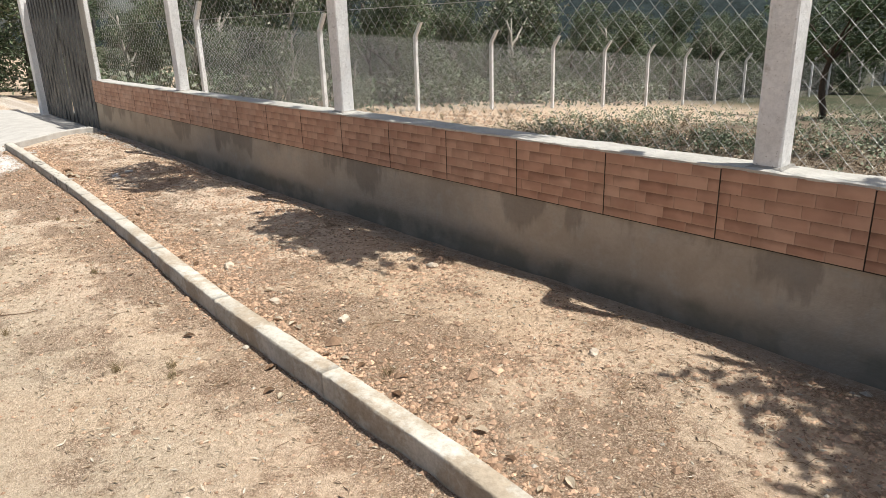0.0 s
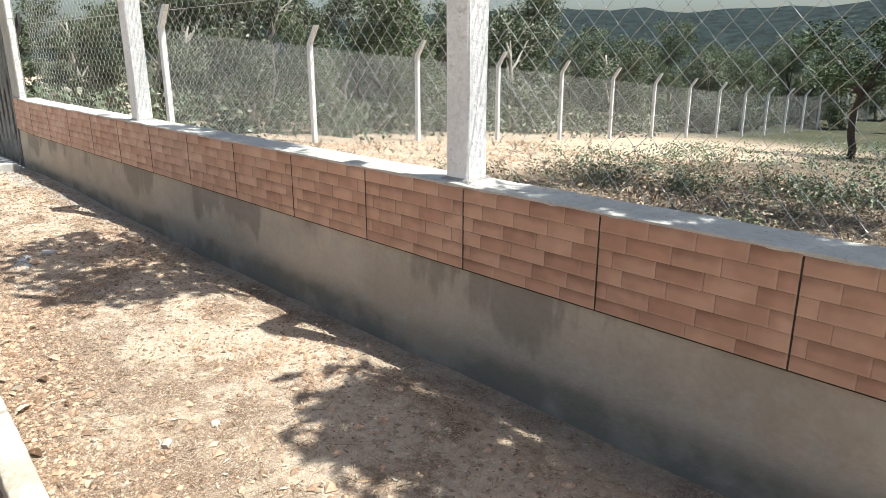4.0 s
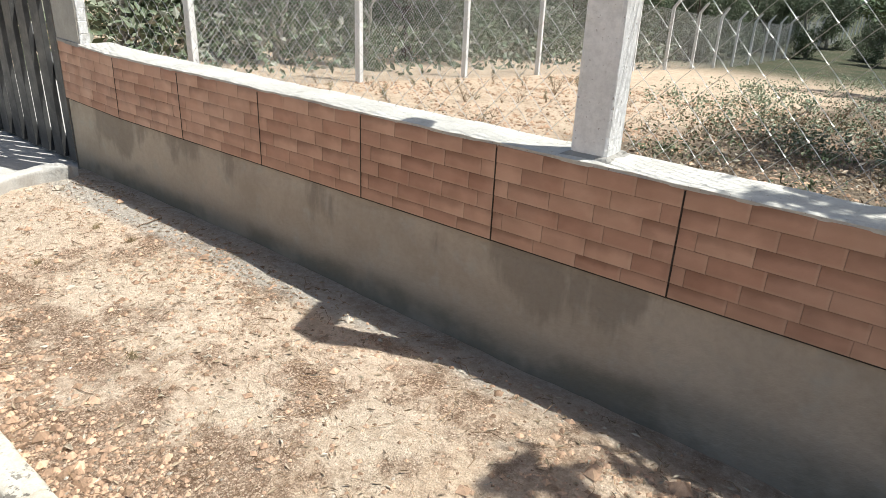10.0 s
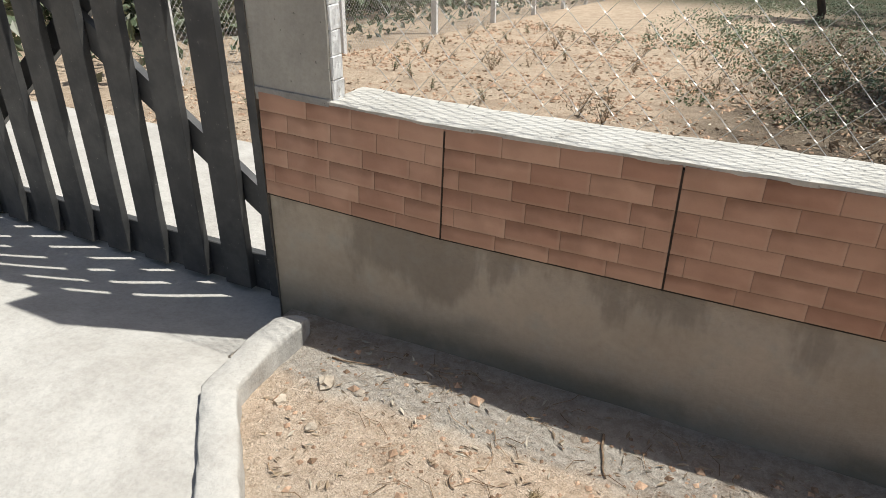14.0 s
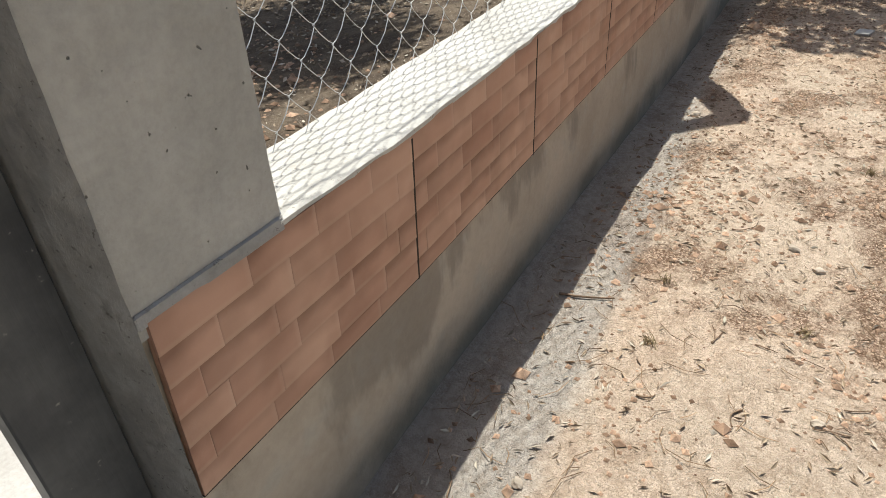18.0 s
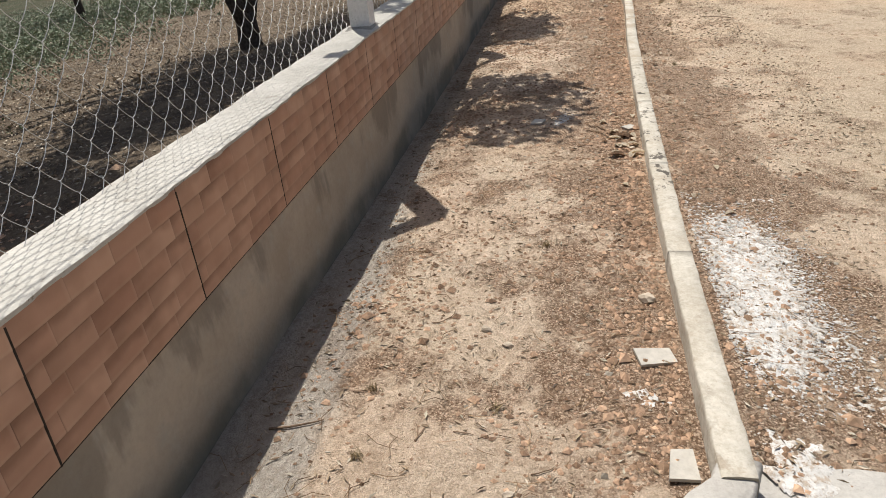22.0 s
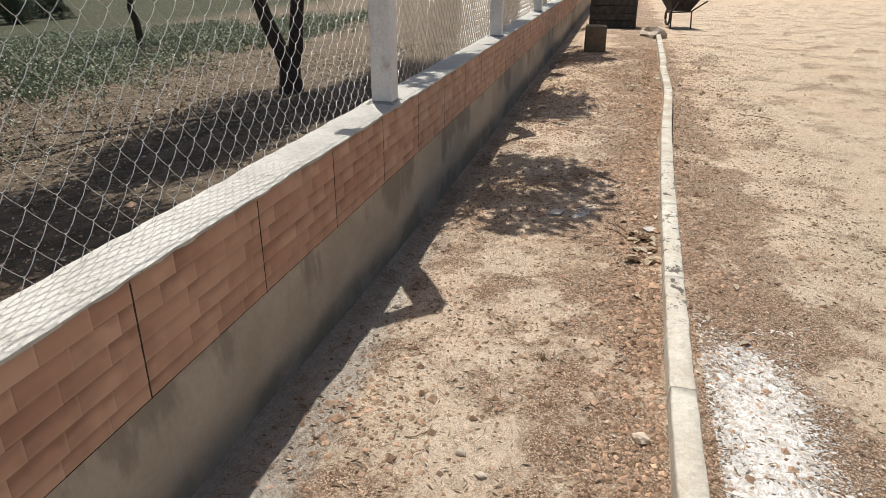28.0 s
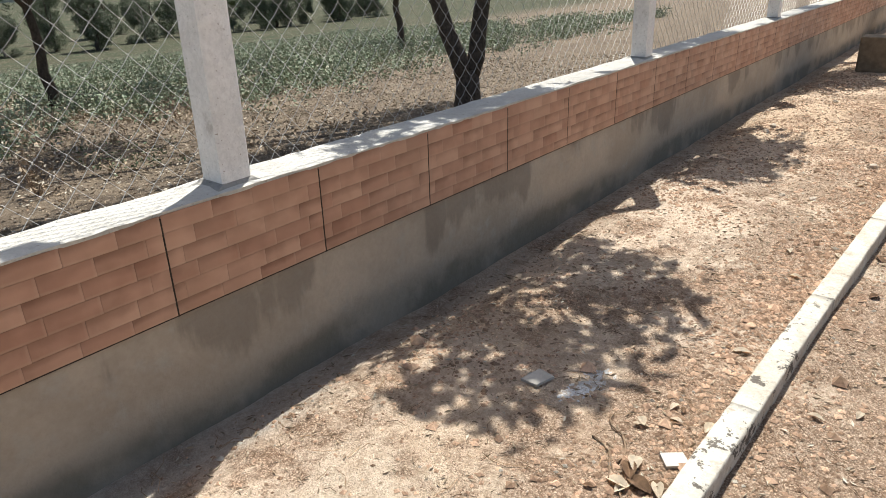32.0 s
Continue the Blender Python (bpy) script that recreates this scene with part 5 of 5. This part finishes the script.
tile_scrap(3.95, -0.797, 0.09, 0.07, -12, 4)


def fallen_leaf(x, y, L, turn, curl, material, label):
    bm = bmesh.new()
    n = 8
    rows = []
    for i in range(n + 1):
        t = i / n
        w = L * 0.24 * math.sin(math.pi * min(1, t * 0.96 + 0.02)) ** 0.8
        z = curl * L * math.sin(math.pi * t)
        rows.append([bm.verts.new((L * (t - 0.5), s * w, z + abs(s) * w * 0.55)) for s in (-1, -0.5, 0, 0.5, 1)])
    for a, b in zip(rows, rows[1:]):
        for k in range(4):
            bm.faces.new((a[k], a[k + 1], b[k + 1], b[k]))
    bmesh.ops.solidify(bm, geom=bm.faces[:], thickness=0.0012)
    ob = part("fallen_leaf", bm, material)
    ob.matrix_basis = pose(x, y, float(land(x, y)) + 0.006, random.uniform(-8, 8), random.uniform(-10, 10), turn)
    tagged(ob, label, "leaf", "fallen leaves by the kerb")


M_PALELEAF = plain("pale_dry_leaf", (0.62, 0.53, 0.40), 0.8, 0, 0.2, 30, 0.001)
M_DARKLEAF = plain("brown_dry_leaf", (0.221, 0.135, 0.0779), 0.8, 0, 0.3, 30, 0.001)
rl = random.Random(77)
for k in range(100):
    x = rl.uniform(2.6, 11.5) if k > 19 else rl.uniform(3.3, 3.75)
    side = rl.choice((1, 1, -1)) * rl.uniform(0.07, 0.3) if k > 19 else rl.uniform(0.08, 0.2)
    fallen_leaf(x, float(kerb_y(x)) + side, rl.uniform(0.03, 0.07) * (1.0 if k > 19 else 1.5), rl.uniform(0, 360), rl.uniform(0.02, 0.1), M_PALELEAF if k % 3 else M_DARKLEAF, "curled pale dry leaf by the kerb" if k % 3 else "dark brown dry leaf by the kerb")


def twig(points, r, label):
    ob = part("twig", tubes("twig", [(points, [r * (1 - 0.5 * i / (len(points) - 1)) for i in range(len(points))])], 6), M_STICK, smooth=True)
    tagged(ob, label, "twig")


def ground_twig(x, y, L, turn, r=0.002, bend=12.0, label="thin dark dry twig lying on the soil"):
    pts = []
    for i in range(12):
        t = i / 11 - 0.5
        a = radians(turn + bend * t + 4 * math.sin(9 * t + turn))
        px, py = x + math.cos(a) * L * t, y + math.sin(a) * L * t
        pts.append((px, py, float(land(px, py)) + r + 0.001 + 0.002 * (1 - 4 * t * t)))
    twig(pts, r, label)


for a in ((1.19, -0.21, 0.16, -73, 0.0042, 0.0), (1.18, -0.58, 0.06, -20), (1.471, -0.412, 0.07, -70), (1.35, -0.37, 0.07, -80), (7.36, -2.46, 0.3, 60, 0.004), (1.76, -0.57, 0.12, -40, 0.0022, 40), (2.38, -1.1, 0.09, 10), (0.41, -0.17, 0.15, 15, 0.003), (0.92, -0.66, 0.07, 170, 0.0026, 60), (0.88, -0.47, 0.05, -60, 0.003, 40), (1.31, -0.785, 0.06, -50, 0.0026), (0.96, -0.887, 0.07, 60), (0.97, -0.87, 0.08, 100), (1.07, -0.925, 0.07, -60), (1.19, -0.70, 0.06, -100), (1.19, -0.57, 0.08, 10), (5.6, -1.0, 0.12, 15), (4.8, -0.95, 0.14, -30), (6.3, -1.2, 0.1, 75), (8.9, -1.0, 0.11, 20)):
    ground_twig(*a)


def root(path, r, label):
    pts = []
    for (ax, ay), (bx, by) in zip(path, path[1:]):
        pts += [(ax + (bx - ax) * k / 4, ay + (by - ay) * k / 4) for k in range(4)]
    pts.append(path[-1])
    twig([(x, y, float(land(x, y)) + r + 0.006 * math.sin(1.1 * k) ** 2) for k, (x, y) in enumerate(pts)], r, label)


root([(3.715, -1.205), (3.755, -1.212), (3.80, -1.195), (3.845, -1.165), (3.865, -1.12), (3.89, -1.10), (3.93, -1.10)], 0.004, "curved dark root sticking along the soil")
root([(3.79, -1.09), (3.775, -1.13), (3.745, -1.17), (3.70, -1.19), (3.64, -1.215)], 0.0035, "thin curved root on the pale soil")
root([(3.555, -1.305), (3.61, -1.262), (3.66, -1.225), (3.755, -1.158)], 0.003, "straight dry stick beside the dry leaves")


def spill():
    """White powder spilt beside the kerb: a thin sheet that thins out into the soil at its rim."""
    top = tagged(new("lime_spill"), "splash of white lime powder on the path beside the kerb", "powder spill")
    xs, ys = np.arange(1.3, 2.85, 0.0075), np.arange(-1.9, -1.49, 0.0075)
    gx, gy = np.meshgrid(xs, ys, indexing="ij")
    mid = -1.62 - 0.05 * smooth01(1.5, 2.4, gx)
    body = 1 - ((gx - 2.05) / 0.56) ** 4 - ((gy - mid) / 0.155) ** 2
    rag = np.array([[noise.noise(Vector((x * 9, y * 9, 0.3))) * 0.35 + noise.noise(Vector((x * 31, y * 31, 2.1))) * 0.45 + noise.noise(Vector((x * 68, y * 68, 4.1))) * 1.0 for y in ys] for x in xs])
    h = np.clip(0.006 * (np.maximum(body, -0.6) * 0.72 - 0.15 + rag * 1.15), -0.01, 0.006)
    gz = land(gx, gy) + h + 0.001
    ny = len(ys)
    v = np.stack([gx, gy, gz], -1).reshape(-1, 3)
    i = (np.arange(len(xs) - 1)[:, None] * ny + np.arange(ny - 1)[None]).ravel()
    f = np.stack([i, i + ny, i + ny + 1, i + 1], 1)
    f = f[(h.reshape(-1)[f] > -0.004).any(1)]
    part("powder", raw("powder", v.tolist(), f.tolist()), M_LIME, top, smooth=True)
    p, rng = scatter(51, 30000, 1.3, 2.85, -1.98, -1.49, lambda x, y: np.exp(-((y + 1.65) / 0.18) ** 2) * np.exp(-((x - 2.05) / 0.55) ** 4))
    tagged(part("powder_dust", stones_mesh("powder_dust", p, land(p[:, 0], p[:, 1]) + 0.002, 0.0028, 52, 0.5), M_LIME, top), kind="stuff")


spill()


def chalk(cx, cy, rx, ry, turn, seed):
    """A thin chalky smear on the bed."""
    n = 46
    ca, sa = math.cos(radians(turn)), math.sin(radians(turn))
    verts, hs, faces = [], [], []
    for i in range(n):
        for k in range(n):
            u, v = 2.4 * i / (n - 1) - 1.2, 2.4 * k / (n - 1) - 1.2
            x, y = cx + u * rx * ca - v * ry * sa, cy + u * rx * sa + v * ry * ca
            h = 0.005 * (0.6 * (1 - u * u - v * v) - 0.25 + 0.8 * noise.noise(Vector((x * 26, y * 26, seed))) + 0.7 * noise.noise(Vector((x * 70, y * 70, seed))))
            hs.append(h)
            verts.append((x, y, float(land(x, y)) + min(0.004, max(-0.01, h))))
    for i in range(n - 1):
        for k in range(n - 1):
            q = (i * n + k, (i + 1) * n + k, (i + 1) * n + k + 1, i * n + k + 1)
            if max(hs[c] for c in q) > -0.003:
                faces.append(q)
    tagged(part("chalk_smear", raw("chalk_smear", verts, faces), M_LIME, smooth=True), "thin smear of white chalky powder on soil", "powder spill")


chalk(4.02, -0.95, 0.15, 0.05, -12, 1.0)
chalk(1.38, -1.2, 0.075, 0.035, 60, 2.0)
chalk(1.13, -1.57, 0.13, 0.085, 30, 3.0)

# ---- by the far end of the bed ----


def far_things():
    ob = part("block", boxed((-0.14, -0.17, 0), (0.14, 0.17, 0.42), 0.014, 0.008), M_CARD)
    ob.matrix_basis = pose(12.0, -0.67, float(land(12.0, -0.67)) - 0.008, 0, 0, 5)
    tagged(ob, "brown upright block standing on the bed by the wall", "block")
    # boarded box added for an unclear shape; its shade is in the dark colour
    crate = tagged(new("crate"), "dark boarded box added for an unclear dark shape at the far end of the wall", "crate")
    crate.matrix_basis = pose(16.6, -0.85, float(land(16.6, -0.85)), 0, 0, 3)
    for k in range(4):
        part("board", boxed((-0.3, -0.5, 0.01 + 0.155 * k), (-0.275, 0.5, 0.155 + 0.155 * k), 0.004, 0.002), M_STEEL, crate)
        part("board", boxed((0.275, -0.5, 0.01 + 0.155 * k), (0.3, 0.5, 0.155 + 0.155 * k), 0.004, 0.002), M_STEEL, crate)
    for y in (-0.475, 0.475):
        part("end_panel", boxed((-0.274, y - 0.015, 0), (0.274, y + 0.015, 0.62), 0.004, 0.002), M_STEEL, crate)
    part("lid", boxed((-0.31, -0.52, 0.632), (0.31, 0.52, 0.66), 0.005, 0.002), M_STEEL, crate)
    stone(14.85, -1.68, 0.30, 95, M_STONE, "pale boulder lying against the kerb end", "boulder", 0.5)
    # wheelbarrow
    top = tagged(new("wheelbarrow"), "dark steel wheelbarrow standing on the path", "wheelbarrow")
    top.matrix_basis = pose(17.2, -2.25, float(land(17.2, -2.25)), 0, 0, 15)
    bm = bmesh.new()
    lo = [(-0.28, -0.2, 0.38), (0.22, -0.16, 0.38), (0.22, 0.16, 0.38), (-0.28, 0.2, 0.38)]
    hi = [(-0.48, -0.33, 0.64), (0.42, -0.28, 0.62), (0.42, 0.28, 0.62), (-0.48, 0.33, 0.64)]
    a, b = [bm.verts.new(p) for p in lo], [bm.verts.new(p) for p in hi]
    bm.faces.new(a[::-1])
    for k in range(4):
        bm.faces.new((a[k], a[(k + 1) % 4], b[(k + 1) % 4], b[k]))
    bmesh.ops.solidify(bm, geom=bm.faces[:], thickness=-0.012)
    part("tray", bm, M_STEEL, top)
    for s in (-1, 1):
        part("handle", tubes("handle", [(((-0.95, s * 0.3, 0.62), (-0.3, s * 0.22, 0.37), (0.5, s * 0.07, 0.3)), 0.018)], 7), M_STEEL, top)
        part("leg", tubes("leg", [(((-0.32, s * 0.22, 0.38), (-0.36, s * 0.23, 0.0)), 0.016)], 7), M_STEEL, top)
    ring = [(0.58 + 0.17 * math.cos(t * math.pi / 9), 0, 0.2 + 0.17 * math.sin(t * math.pi / 9)) for t in range(19)]
    part("wheel", tubes("wheel", [(ring, 0.03)], 8), M_STEEL, top)


far_things()
